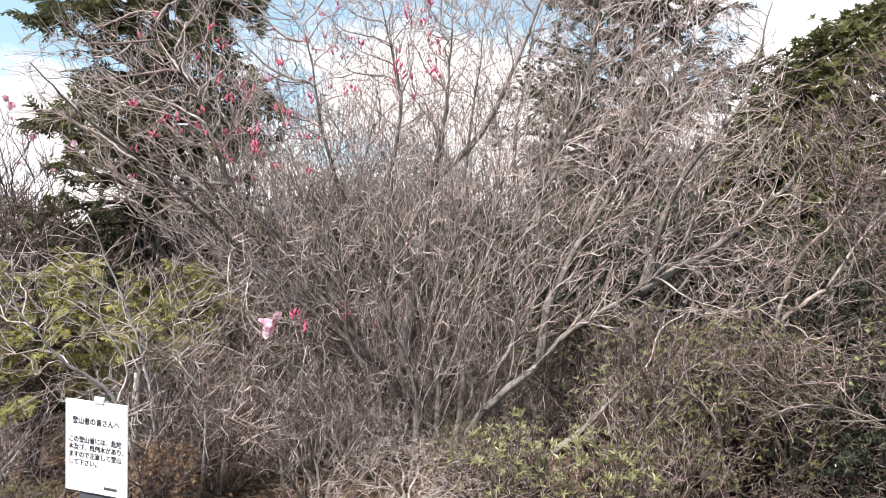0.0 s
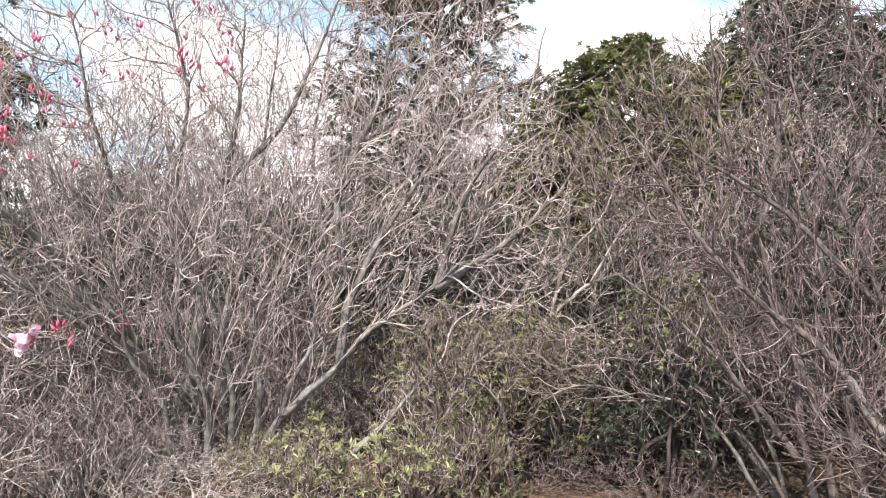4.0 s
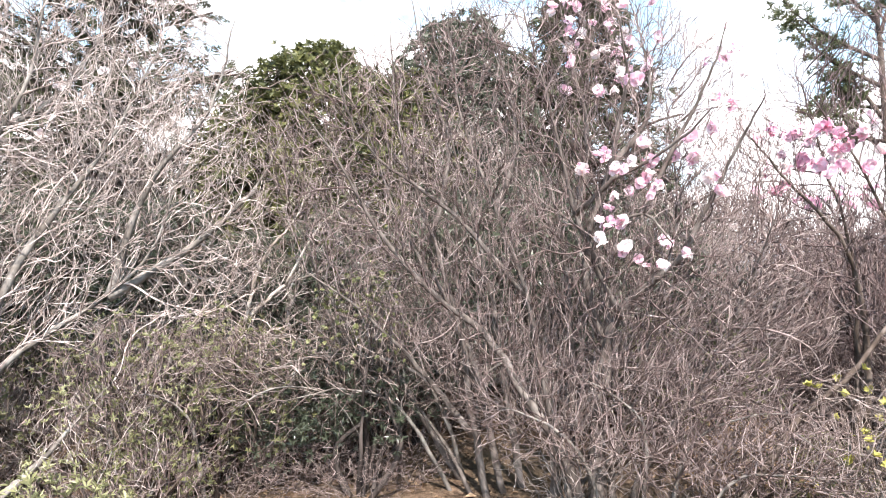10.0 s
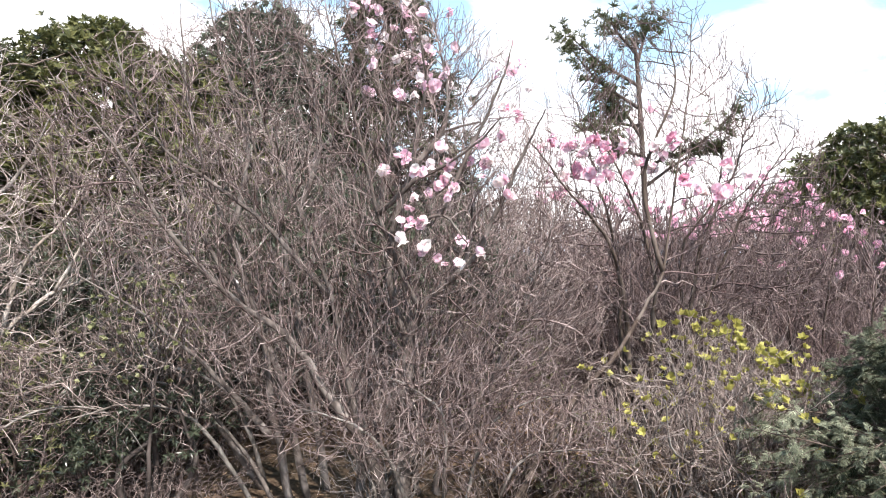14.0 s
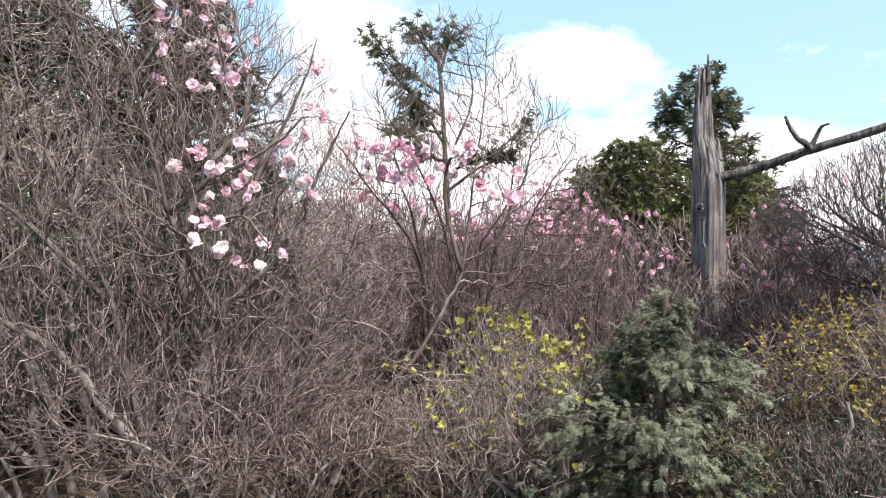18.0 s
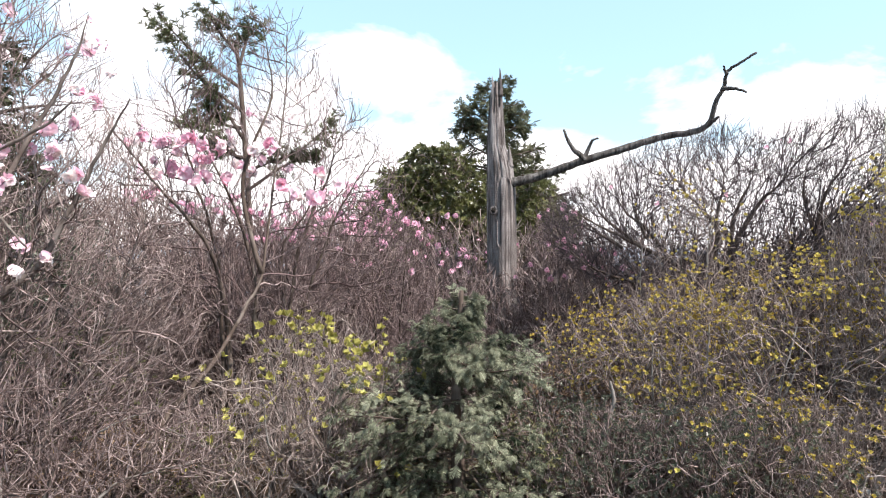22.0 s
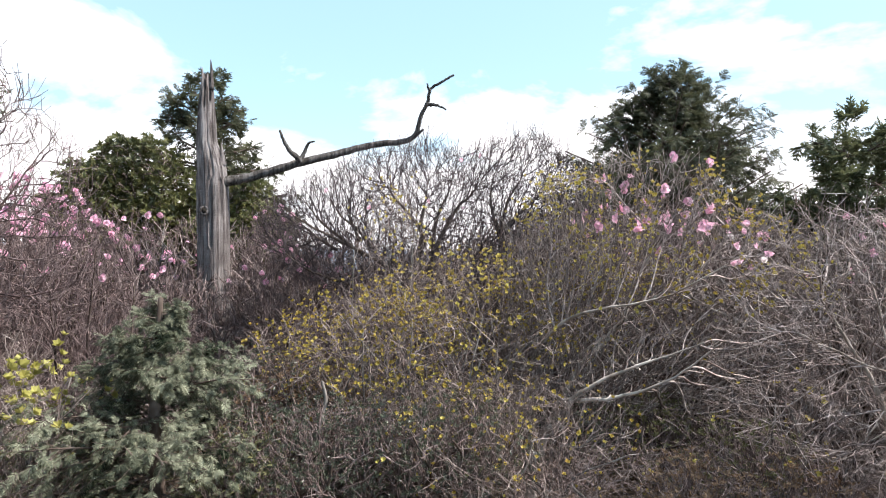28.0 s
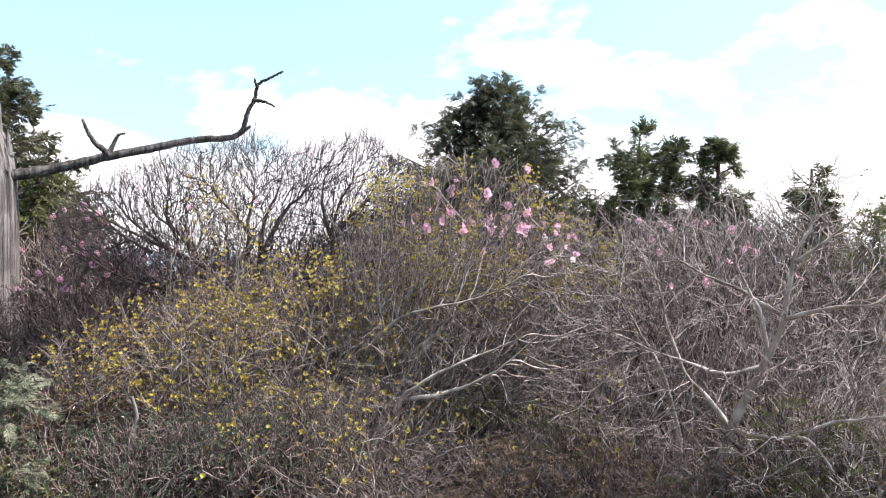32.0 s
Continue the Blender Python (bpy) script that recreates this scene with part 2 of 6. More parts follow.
def lines_mesh(name, pts, rads, mat, sides=3):
    """One mesh of many branches: pts (n, s, 3), rads (n, s)."""
    p0, p1 = pts[:, :-1].reshape(-1, 3), pts[:, 1:].reshape(-1, 3)
    v, f = rods(p0, p1, rads[:, :-1].ravel(), rads[:, 1:].ravel(), sides)
    return mesh_of(name, v, f, mat)


def stem_mesh(name, pts, rads, mat, rng, sides=9, rough=0.08):
    """A single limb with shared rings, a bumpy skin and closed ends."""
    pts, rads = np.asarray(pts), np.asarray(rads)
    n = len(pts)
    tang = unit(np.gradient(pts, axis=0))
    ref = np.array([0.31, 0.95, 0.05])
    a = unit(np.cross(tang, ref))
    b = np.cross(tang, a)
    ang = np.arange(sides) * 2 * np.pi / sides
    swell = 1 + rough * rng.standard_normal((n, sides)) + rough * np.sin(3 * ang + rng.uniform(0, 6))[None]
    v = pts[:, None] + (a[:, None] * np.cos(ang)[None, :, None] + b[:, None] * np.sin(ang)[None, :, None]) * (rads[:, None] * swell)[..., None]
    v = np.concatenate([v.reshape(-1, 3), pts[:1], pts[-1:] + tang[-1:] * rads[-1] * 0.6])
    faces = []
    for s in range(n - 1):
        for i in range(sides):
            j = (i + 1) % sides
            faces.append((s * sides + i, s * sides + j, (s + 1) * sides + j, (s + 1) * sides + i))
    k = n * sides
    for i in range(sides):
        j = (i + 1) % sides
        faces.append((k, j, i, i))
        e = (n - 1) * sides
        faces.append((k + 1, e + i, e + j, e + j))
    me = bpy.data.meshes.new(name)
    me.from_pydata([tuple(x) for x in v], [], [f if len(set(f)) == 4 else f[:3] for f in faces])
    me.materials.append(mat)
    for p in me.polygons:
        p.use_smooth = True
    return me


def curve_through(ctrl, steps=5):
    """A smooth line through control points (Catmull-Rom)."""
    c = np.asarray(ctrl, dtype=float)
    c = np.concatenate([2 * c[:1] - c[1:2], c, 2 * c[-1:] - c[-2:-1]])
    out = []
    for i in range(1, len(c) - 2):
        for s in range(steps):
            t = s / steps
            out.append(0.5 * (2 * c[i] + (c[i + 1] - c[i - 1]) * t + (2 * c[i - 1] - 5 * c[i] + 4 * c[i + 1] - c[i + 2]) * t * t
                              + (3 * c[i] - c[i - 1] - 3 * c[i + 1] + c[i + 2]) * t ** 3))
    out.append(c[-2])
    return np.array(out)


def grow(rng, start, way, length, rad, steps, wiggle, lift, tip=0.45):
    """Branches that wander from their starts: points (n, steps+1, 3) and radii."""
    n = len(start)
    pts = np.zeros((n, steps + 1, 3))
    pts[:, 0] = start
    d = unit(way)
    for s in range(steps):
        d = unit(d + wiggle * rng.standard_normal((n, 3)) + np.array([0, 0, lift]))
        pts[:, s + 1] = pts[:, s] + d * (length / steps)[:, None]
    fall = np.linspace(1, tip, steps + 1)
    return pts, rad[:, None] * fall[None]


def fork(rng, pts, rads, per, lo, hi, angle, spread=0.3):
    """Where side shoots leave: places, directions, parent radii and how far along they sit."""
    n, s = pts.shape[0], pts.shape[1] - 1
    k = np.repeat(np.arange(n), per)
    f = rng.uniform(lo, hi, len(k))
    x = f * s
    i = np.minimum(x.astype(int), s - 1)
    w = (x - i)[:, None]
    a, b = pts[k, i], pts[k, i + 1]
    t = unit(b - a)
    side = unit(np.cross(t, rng.standard_normal((len(k), 3))))
    ang = np.radians(angle) * (1 + spread * rng.standard_normal(len(k)))
    d = t * np.cos(ang)[:, None] + side * np.sin(ang)[:, None]
    return a * (1 - w) + b * w, d, rads[k, i], f, k


def chain_rings(pts, rads, sides=3):
    """Branches with shared rings, each one island: pts (n, s, 3), rads (n, s)."""
    n, s = rads.shape
    d = unit(np.gradient(pts, axis=1).reshape(-1, 3))
    a = unit(np.cross(d, np.array([0.37, 0.91, 0.17])))
    b = np.cross(d, a)
    ang = np.arange(sides) * 2 * np.pi / sides
    ring = a[:, None] * np.cos(ang)[None, :, None] + b[:, None] * np.sin(ang)[None, :, None]
    v = (pts.reshape(-1, 1, 3) + ring * rads.reshape(-1, 1, 1)).reshape(-1, 3)
    i = np.arange(sides)
    j = (i + 1) % sides
    quad = np.stack([i, j, j + sides, i + sides], 1)
    start = (np.arange(n)[:, None] * s + np.arange(s - 1)[None]).reshape(-1, 1, 1) * sides
    return v, (quad[None] + start).reshape(-1, 4)


def colonise(rng, nodes, targets, focus, step, kill, wiggle=0.25, lift=0.05, fan=4.0, keep_on=0.5, most=90000, rounds=90):
    """Branches that grow from given nodes towards points in the crown until each is reached.
    fan: how much dearer it is to swing sideways than to run on outwards from the focus.
    Returns all the nodes and the number of each one's parent (-1 for the given ones)."""
    count = len(nodes)
    pos = np.zeros((most, 3), np.float32)
    pos[:count] = nodes
    parent = np.full(most, -1, np.int32)
    kids = np.zeros(most, np.int16)
    goal = np.asarray(targets, np.float32)
    foot = np.asarray(focus, np.float32)
    head = np.zeros((most, 3), np.float32)
    head[:count] = unit(pos[:count] - foot)
    near, cost = np.zeros(len(goal), np.int32), np.full(len(goal), 1e9, np.float32)

    def meet(first, last):
        p = pos[first:last] - foot
        g = goal - foot
        rg = np.linalg.norm(g, axis=1)
        for c in range(0, len(p), 1200):
            q = p[c:c + 1200]
            rq = np.linalg.norm(q, axis=1)
            swing = 1 - (g @ q.T) / (rg[:, None] * rq[None] + 1e-6)
            back = rg[:, None] - rq[None]
            v = 2 * fan * fan * swing * (1 + 0.3 * rg[:, None]) + np.where(back < 0, 9.0, 1.0) * back * back
            k = v.argmin(1)
            v = v[np.arange(len(g)), k]
            closer = v < cost
            near[closer], cost[closer] = k[closer] + first + c, v[closer]

    meet(0, count)
    for _ in range(rounds):
        gap = np.linalg.norm(goal - pos[near], axis=1)
        live = (gap > kill) & (kids[near] < 3)
        goal, near, cost = goal[live], near[live], cost[live]
        if len(goal) == 0:
            break
        pull = unit(goal - pos[near])
        who, back = np.unique(near, return_inverse=True)
        way = np.stack([np.bincount(back, pull[:, c], len(who)) for c in range(3)], 1)
        way = unit(unit(way) + keep_on * head[who] + wiggle * rng.standard_normal(way.shape) + np.array([0, 0, lift]))
        if count + len(who) > most:
            break
        pos[count:count + len(who)] = pos[who] + way * step
        head[count:count + len(who)] = way
        parent[count:count + len(who)] = who
        kids[who] += 1
        meet(count, count + len(who))
        count += len(who)
    return pos[:count].astype(float), parent[:count]


def crown_points(rng, count, hull, dist, depth, core=0.0):
    """Points that fill a crown, given by bearing, lower and upper elevation, and its distance and half depth."""
    h = np.array(hull, float)
    az = rng.uniform(h[0, 0], h[-1, 0], count * 3)
    lo, hi = np.interp(az, h[:, 0], h[:, 1]), np.interp(az, h[:, 0], h[:, 2])
    keep = np.where(rng.random(len(az)) < (hi - lo) / (h[:, 2] - h[:, 1]).max())[0][:count]
    az, lo, hi = az[keep], lo[keep], hi[keep]
    f = rng.random(len(az)) ** (1 / (1 + core))
    el = lo + (hi - lo) * f
    half = (h[-1, 0] - h[0, 0]) / 2
    thin = np.sqrt(np.maximum(1 - ((az - h[0, 0]) / half - 1) ** 2, 0.1)) * np.sqrt(np.maximum(1.05 - f ** 2, 0.15))
    d = dist + depth * thin * rng.uniform(-1, 1, len(az))
    a = np.radians(az)
    return np.stack([d * np.sin(a), d * np.cos(a), EYE_Z + d * np.tan(np.radians(el))], 1)


def dome_points(rng, count, base, height, radius, low=0.15):
    """Points that fill a rounded bush."""
    z = rng.uniform(low, 1, count)
    r = radius * np.sqrt(rng.uniform(0.05, 1, count)) * np.sqrt(np.clip(1.03 - (np.abs(z - 0.5) * 2) ** 2.2, 0.1, 1)) * (0.55 + 0.45 * np.minimum(z / 0.5, 1))
    a = rng.uniform(0, 2 * np.pi, count)
    lump = 1 + 0.16 * np.sin(3 * a + rng.uniform(0, 6)) + 0.12 * np.sin(5 * a + 4 * z + rng.uniform(0, 6))
    return np.asarray(base) + np.stack([r * lump * np.cos(a), r * lump * np.sin(a), z * height], 1)


def frames(way, rng, up=None, jitter=0.3):
    """Turning matrices whose y axis follows way and whose z axis leans up."""
    y = unit(way)
    ref = np.tile(np.array([0, 0, 1.0]) if up is None else up, (len(y), 1)) if up is None or np.ndim(up) == 1 else up
    ref = ref + jitter * rng.standard_normal(y.shape)
    x = unit(np.cross(y, ref))
    z = np.cross(x, y)
    return np.stack([x, y, z], 2)


def scatter(template, places, turns, sizes):
    """Copies of a small template (vertices, faces), joined."""
    tv, tf = template
    v = np.einsum("nij,kj->nki", turns, tv) * np.asarray(sizes)[:, None, None] + places[:, None]
    f = tf[None] + (np.arange(len(places)) * len(tv))[:, None, None]
    return v.reshape(-1, 3), f.reshape(-1, tf.shape[1])


def leaf_template(width=0.45, fold=0.12, curl=0.1):
    v = np.array([(0, 0, 0), (-width / 2, 0.5, fold), (width / 2, 0.5, fold), (0, 1, -curl)], float)
    return v, np.array([(0, 3, 1), (0, 2, 3)])


def rosette_template(n=6, width=0.32, tilt=35, seed=1):
    """A whorl of leaves round a shoot tip, pointing along +y."""
    rng = np.random.default_rng(seed)
    lv, lf = leaf_template(width, 0.05, 0.15)
    vs, fs = [], []
    for i in range(n):
        a = 2 * np.pi * i / n + rng.uniform(-0.25, 0.25)
        e = np.radians(tilt + rng.uniform(-18, 18))
        y = np.array([np.cos(a) * np.cos(e), np.sin(e), np.sin(a) * np.cos(e)])
        x = unit(np.cross(y, np.array([0, 1.0, 0])))
        z = np.cross(x, y)
        vs.append(lv @ np.stack([x, y, z]) * rng.uniform(0.75, 1.1))
        fs.append(lf + 4 * i)
    return np.concatenate(vs), np.concatenate(fs)


def spray_template(blades=6, droop=0.18, slim=0.07, seed=2):
    """A flat cypress spray: a rachis with side blades, in the xy plane along +y."""
    rng = np.random.default_rng(seed)
    vs, fs = [], []

    def blade(a, d, ln, w):
        s = np.array([-d[1], d[0], 0])
        drop = np.array([0, 0, -droop])
        k = len(vs) * 4
        b = a + d * ln
        vs.append(np.array([a, a + d * ln * 0.5 + s * w + drop * (a[1] + ln * 0.5 * d[1]) ** 2, b + drop * b[1] ** 2, a + d * ln * 0.5 - s * w + drop * (a[1] + ln * 0.5 * d[1]) ** 2]))
        fs.append((k, k + 1, k + 2, k + 3))

    blade(np.zeros(3), np.array([0, 1.0, 0]), 1.0, slim * 0.8)
    for i in range(blades):
        y = 0.1 + 0.75 * i / blades
        for side in (-1, 1):
            a = np.radians(48 + rng.uniform(-9, 9))
            d = np.array([side * np.sin(a), np.cos(a), rng.uniform(-0.12, 0.12)])
            blade(np.array([0, y, -droop * y * y]), d, (0.52 - 0.36 * i / blades) * rng.uniform(0.8, 1.15), slim)
    return np.concatenate(vs), np.array(fs)


def bud_template():
    v = np.array([(0, 0, 0), (0.16, 0.4, 0), (0, 0.4, 0.16), (-0.16, 0.4, 0), (0, 0.4, -0.16), (0, 1, 0)], float)
    return v, np.array([(0, 2, 1), (0, 3, 2), (0, 4, 3), (0, 1, 4), (5, 1, 2), (5, 2, 3), (5, 3, 4), (5, 4, 1)])


def flower_mesh(name, mat, seed, blooms=2, open_=1.0):
    """A truss of wide azalea bells: five broad, wavy petals each, about 6 cm across."""
    rng = np.random.default_rng(seed)
    vs, fs = [], []
    for b in range(blooms):
        axis = unit(np.array([rng.uniform(-0.8, 0.8), rng.uniform(-0.8, 0.8), rng.uniform(0.1, 0.8)]))
        x = unit(np.cross(axis, np.array([0.3, 0.2, 1.0])))
        y = np.cross(axis, x)
        base = np.array([rng.uniform(-0.03, 0.03), rng.uniform(-0.03, 0.03), rng.uniform(-0.02, 0.025)]) * (blooms > 1)
        for p in range(5):
            a0 = 2 * np.pi * p / 5 + rng.uniform(-0.1, 0.1)
            rows = []
            for r, wd, h in ((0.004, 0.35, 0.0), (0.016, 0.62, 0.016), (0.030, 0.74, 0.024), (0.042 * open_, 0.5, 0.024 + 0.006 * rng.uniform(-1, 1))):
                for s in (-1, 0, 1):
                    a = a0 + s * wd
                    rr = r * (1.0 if s else 1.08)
                    rows.append(base + (x * np.cos(a) + y * np.sin(a)) * rr + axis * (h + 0.004 * rng.uniform(-1, 1) + (0.004 if s == 0 else 0)))
            k = len(vs)
            vs += rows
            for q in range(3):
                for s in range(2):
                    i = k + q * 3 + s
                    fs.append((i, i + 1, i + 4, i + 3))
    return mesh_of(name, np.array(vs), np.array(fs), mat, True)


# ---------------------------------------------------------------- plan


def ground_z(x, y):
    """Height of the ridge top: level round the viewer, falling away past the shrubs."""
    r = np.hypot(x, y)
    az = np.degrees(np.arctan2(x, y))
    steep = 0.05 + 0.2 / (1 + np.exp(-(az - 75) / 9)) / (1 + np.exp((az - 215) / 9)) + 0.2 / (1 + np.exp((az + 60) / 8))
    z = -steep * np.maximum(r - 4.8, 0) ** 1.0
    z = z - 0.25 * np.maximum(r - 22, 0)
    z = np.maximum(z, -330 - 20 * np.sin(x * 0.004) + 12 * np.sin(y * 0.007))
    bumps = 0.05 * np.sin(x * 1.7 + 0.4) * np.cos(y * 1.3) + 0.03 * np.sin(x * 3.9 + y * 2.2)
    return z + bumps * np.clip(r / 2 - 0.3, 0, 1)


def at(az, dist, lift=0.0):
    """A place on the ground, by bearing and distance from the viewer."""
    x, y = dist * math.sin(radians(az)), dist * math.cos(radians(az))
    return np.array([x, y, float(ground_z(x, y)) + lift])


def seen(az, el, dist):
    """A point at eye level plus an elevation angle."""
    return np.array([dist * math.sin(radians(az)), dist * math.cos(radians(az)), EYE_Z + dist * math.tan(radians(el))])


def build_ground():
    rad = np.concatenate([np.linspace(0, 24, 70), np.geomspace(25, 4200, 40)])
    n = 180
    ang = np.arange(n) * 2 * np.pi / n
    x = rad[:, None] * np.sin(ang)[None]
    y = rad[:, None] * np.cos(ang)[None]
    v = np.stack([x, y, ground_z(x, y)], 2).reshape(-1, 3)
    i, j = np.meshgrid(np.arange(len(rad) - 1), np.arange(n), indexing="ij")
    k = (j + 1) % n
    f = np.stack([i * n + j, (i + 1) * n + j, (i + 1) * n + k, i * n + k], 2).reshape(-1, 4)
    m = Mat("forest_floor", 0.95, 0.1)
    fine, coarse = m.noise(26.0, 8, 0.7), m.noise(1.7, 4)
    col = m.ramp(fine, ((0.3, (0.05, 0.034, 0.024)), (0.5, (0.15, 0.1, 0.068)), (0.72, (0.34, 0.25, 0.175))))
    col = m.mix(m.ramp(coarse, ((0.4, (0, 0, 0)), (0.62, (0.75, 0.75, 0.75)))), col, (0.1, 0.075, 0.05))
    woods = m.ramp(m.noise(0.06, 8, 0.7), ((0.35, (0.035, 0.04, 0.03)), (0.55, (0.075, 0.075, 0.06)), (0.75, (0.12, 0.11, 0.09))))
    pos = m.node("ShaderNodeSeparateXYZ")
    m.link(m.node("ShaderNodeNewGeometry").outputs["Position"], pos.inputs[0])
    low = m.node("ShaderNodeMapRange", **{"From Min": -3.0, "From Max": -9.0})
    m.link(pos.outputs["Z"], low.inputs["Value"])
    col = m.mix(low.outputs[0], col, woods)  # wooded slopes below the ridge
    m.base(col).bump(fine, 0.9, 0.04)
    tagged(new("ground", mesh_of("ground", v, f, m.mat, True)), "brown leaf-strewn forest floor of a mountain ridge", "ground", kind="structure")


build_ground()


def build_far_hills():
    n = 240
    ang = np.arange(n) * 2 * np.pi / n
    # distance haze is painted: a blue base colour and a weak glow
    m = Mat("haze_painted_hills", 1.0, 0.0)
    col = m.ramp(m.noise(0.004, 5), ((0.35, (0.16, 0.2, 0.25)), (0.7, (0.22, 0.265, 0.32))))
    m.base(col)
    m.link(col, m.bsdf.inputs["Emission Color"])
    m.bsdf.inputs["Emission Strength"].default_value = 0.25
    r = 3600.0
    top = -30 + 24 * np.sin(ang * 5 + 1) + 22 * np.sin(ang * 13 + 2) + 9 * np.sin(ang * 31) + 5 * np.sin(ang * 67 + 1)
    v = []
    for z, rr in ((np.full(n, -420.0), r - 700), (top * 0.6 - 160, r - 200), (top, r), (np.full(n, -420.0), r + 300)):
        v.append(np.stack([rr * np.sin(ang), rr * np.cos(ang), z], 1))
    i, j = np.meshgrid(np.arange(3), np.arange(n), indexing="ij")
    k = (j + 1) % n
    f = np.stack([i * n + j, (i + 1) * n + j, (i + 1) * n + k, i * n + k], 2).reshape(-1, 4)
    tagged(new("backdrop", mesh_of("backdrop", np.concatenate(v), f, m.mat, True)), "mountain ridges on the horizon with blue haze painted in", "hills", kind="structure")


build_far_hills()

# ---------------------------------------------------------------- plants


def forked_tree(name, label, place, limbs, points, seed, mats, group="", category="bare tree", step=0.055, kill=0.05, wiggle=0.1, lift=0.06, tip=0.002, power=2.2, twigs=0.5, twig_len=0.13, crook=0.008, buds=0.2, own=30, fan=4.0, focus=(0, 0, -0.3)):
    """A leafless tree whose branches fork again and again until they fill the crown's points."""
    rng = np.random.default_rng(seed)
    thick, fine = mats
    ob = thing(name, place, label, category, group)
    base = np.asarray(place, float)
    seeds, seed_r, owner, arms = [], [], [], []
    for n, (pts, r0, r1) in enumerate(limbs):
        line = curve_through(pts, 6) - base
        run = np.linspace(0, 1, len(line))
        sway = np.cumsum(rng.standard_normal(line.shape), 0) * crook * 8 * np.linalg.norm(np.diff(line, axis=0), axis=1).mean()
        line += sway - sway[:1] - run[:, None] * (sway[-1:] - sway[:1])
        rad = (1 - run) ** 1.15 * (r0 - 0.4 * r1) + 0.4 * r1
        arms.append(part("limb", stem_mesh("limb", line, rad, thick, rng), ob))
        skip = 3 if len(line) > 8 else 1
        seeds.append(line[skip:])
        seed_r.append(rad[skip:])
        owner += [n] * (len(line) - skip)
    seeds, seed_r = np.concatenate(seeds), np.concatenate(seed_r)
    pos, parent = colonise(rng, seeds, points - base, focus, step, kill, wiggle, lift, fan)
    first, n = len(seeds), len(pos)
    flow = np.zeros(n)
    leaf = np.ones(n, bool)
    leaf[parent[first:]] = False
    flow[leaf] = 1.0
    root = np.arange(n)
    for i in range(n - 1, first - 1, -1):
        flow[parent[i]] += flow[i]
    for i in range(first, n):
        root[i] = i if parent[i] < first else root[parent[i]]
    rad = tip * np.maximum(flow, 1) ** (1 / power)
    rad[:first] = seed_r
    kid = np.arange(first, n)
    up = parent[kid]
    rad[kid] = np.minimum(rad[kid], 0.85 * seed_r[np.where(up < first, up, 0)] + np.where(up < first, 0, 1))
    heir = np.full(n, -1)  # the stoutest child carries its parent's line on
    order = kid[np.argsort(flow[kid])]
    heir[parent[order]] = order
    way = unit(pos[kid] - pos[up])
    # one ring at every node, and one more at the foot of each side shoot
    side = (heir[up] != kid) | (up < first)
    big = rad[kid] > 0.0045
    size = np.bincount(root[kid][big], minlength=n)
    apart = big & (size[root[kid]] >= own)

    def limb_rings(pick, sides):
        k = np.where(pick)[0]
        ang = np.arange(sides) * 2 * np.pi / sides
        slot = np.full(n, -1)
        slot[kid[k]] = np.arange(len(k))
        foot = side[k] | (slot[up[k]] < 0)
        f = k[foot]
        centre = np.concatenate([pos[kid[k]], pos[up[f]]])
        d = np.concatenate([way[k], way[f]])
        r = np.concatenate([rad[kid[k]], np.minimum(rad[up[f]], rad[kid[f]] * 1.25)])
        a = unit(np.cross(d, np.array([0.37, 0.91, 0.17])))
        b = np.cross(d, a)
        ring = a[:, None] * np.cos(ang)[None, :, None] + b[:, None] * np.sin(ang)[None, :, None]
        v = (centre[:, None] + ring * r[:, None, None]).reshape(-1, 3)
        low = np.where(foot, 0, slot[up[k]])
        low[foot] = len(k) + np.arange(len(f))
        i = np.arange(sides)
        j = (i + 1) % sides
        lo, hi = low[:, None] * sides, np.arange(len(k))[:, None] * sides
        return v, np.stack([lo + i, lo + j, hi + j, hi + i], 2).reshape(-1, 4)

    for r in np.unique(root[kid][apart]):
        v, f = limb_rings(apart & (root[kid] == r), 5)
        part("branch", mesh_of("branch", v, f, thick, True), arms[owner[parent[r]]])
    vs, fs = limb_rings(~apart, 3)
    # last short shoots
    fin = np.where((rad[kid] < 0.004) & (leaf[kid] | (rng.random(len(kid)) < twigs)))[0]
    fin = np.repeat(fin, 1 + leaf[kid][fin])
    turn = unit(way[fin] + 0.45 * rng.standard_normal((len(fin), 3)) + np.array([0, 0, 2 * lift]))
    tp, tr = grow(rng, pos[kid[fin]], turn, twig_len * rng.uniform(0.5, 1.4, len(fin)), np.full(len(fin), tip), 2, 0.12, lift, 0.8)
    v, f = chain_rings(tp, tr)
    part("crown", mesh_of("crown", np.concatenate([vs, v]), np.concatenate([fs, f + len(vs)]), fine, True), ob, "mass of fine bare twigs", "stuff")
    ends, aim = tp[:, -1], tp[:, -1] - tp[:, -2]
    if buds:
        pick = rng.random(len(ends)) < buds
        v, f = scatter(bud_template(), ends[pick], frames(aim[pick], rng), rng.uniform(0.012, 0.022, pick.sum()))
        part("bud_scatter", mesh_of("bud_scatter", v, f, TWIG_RED), ob, kind="stuff")
    return ob, ends + base, aim


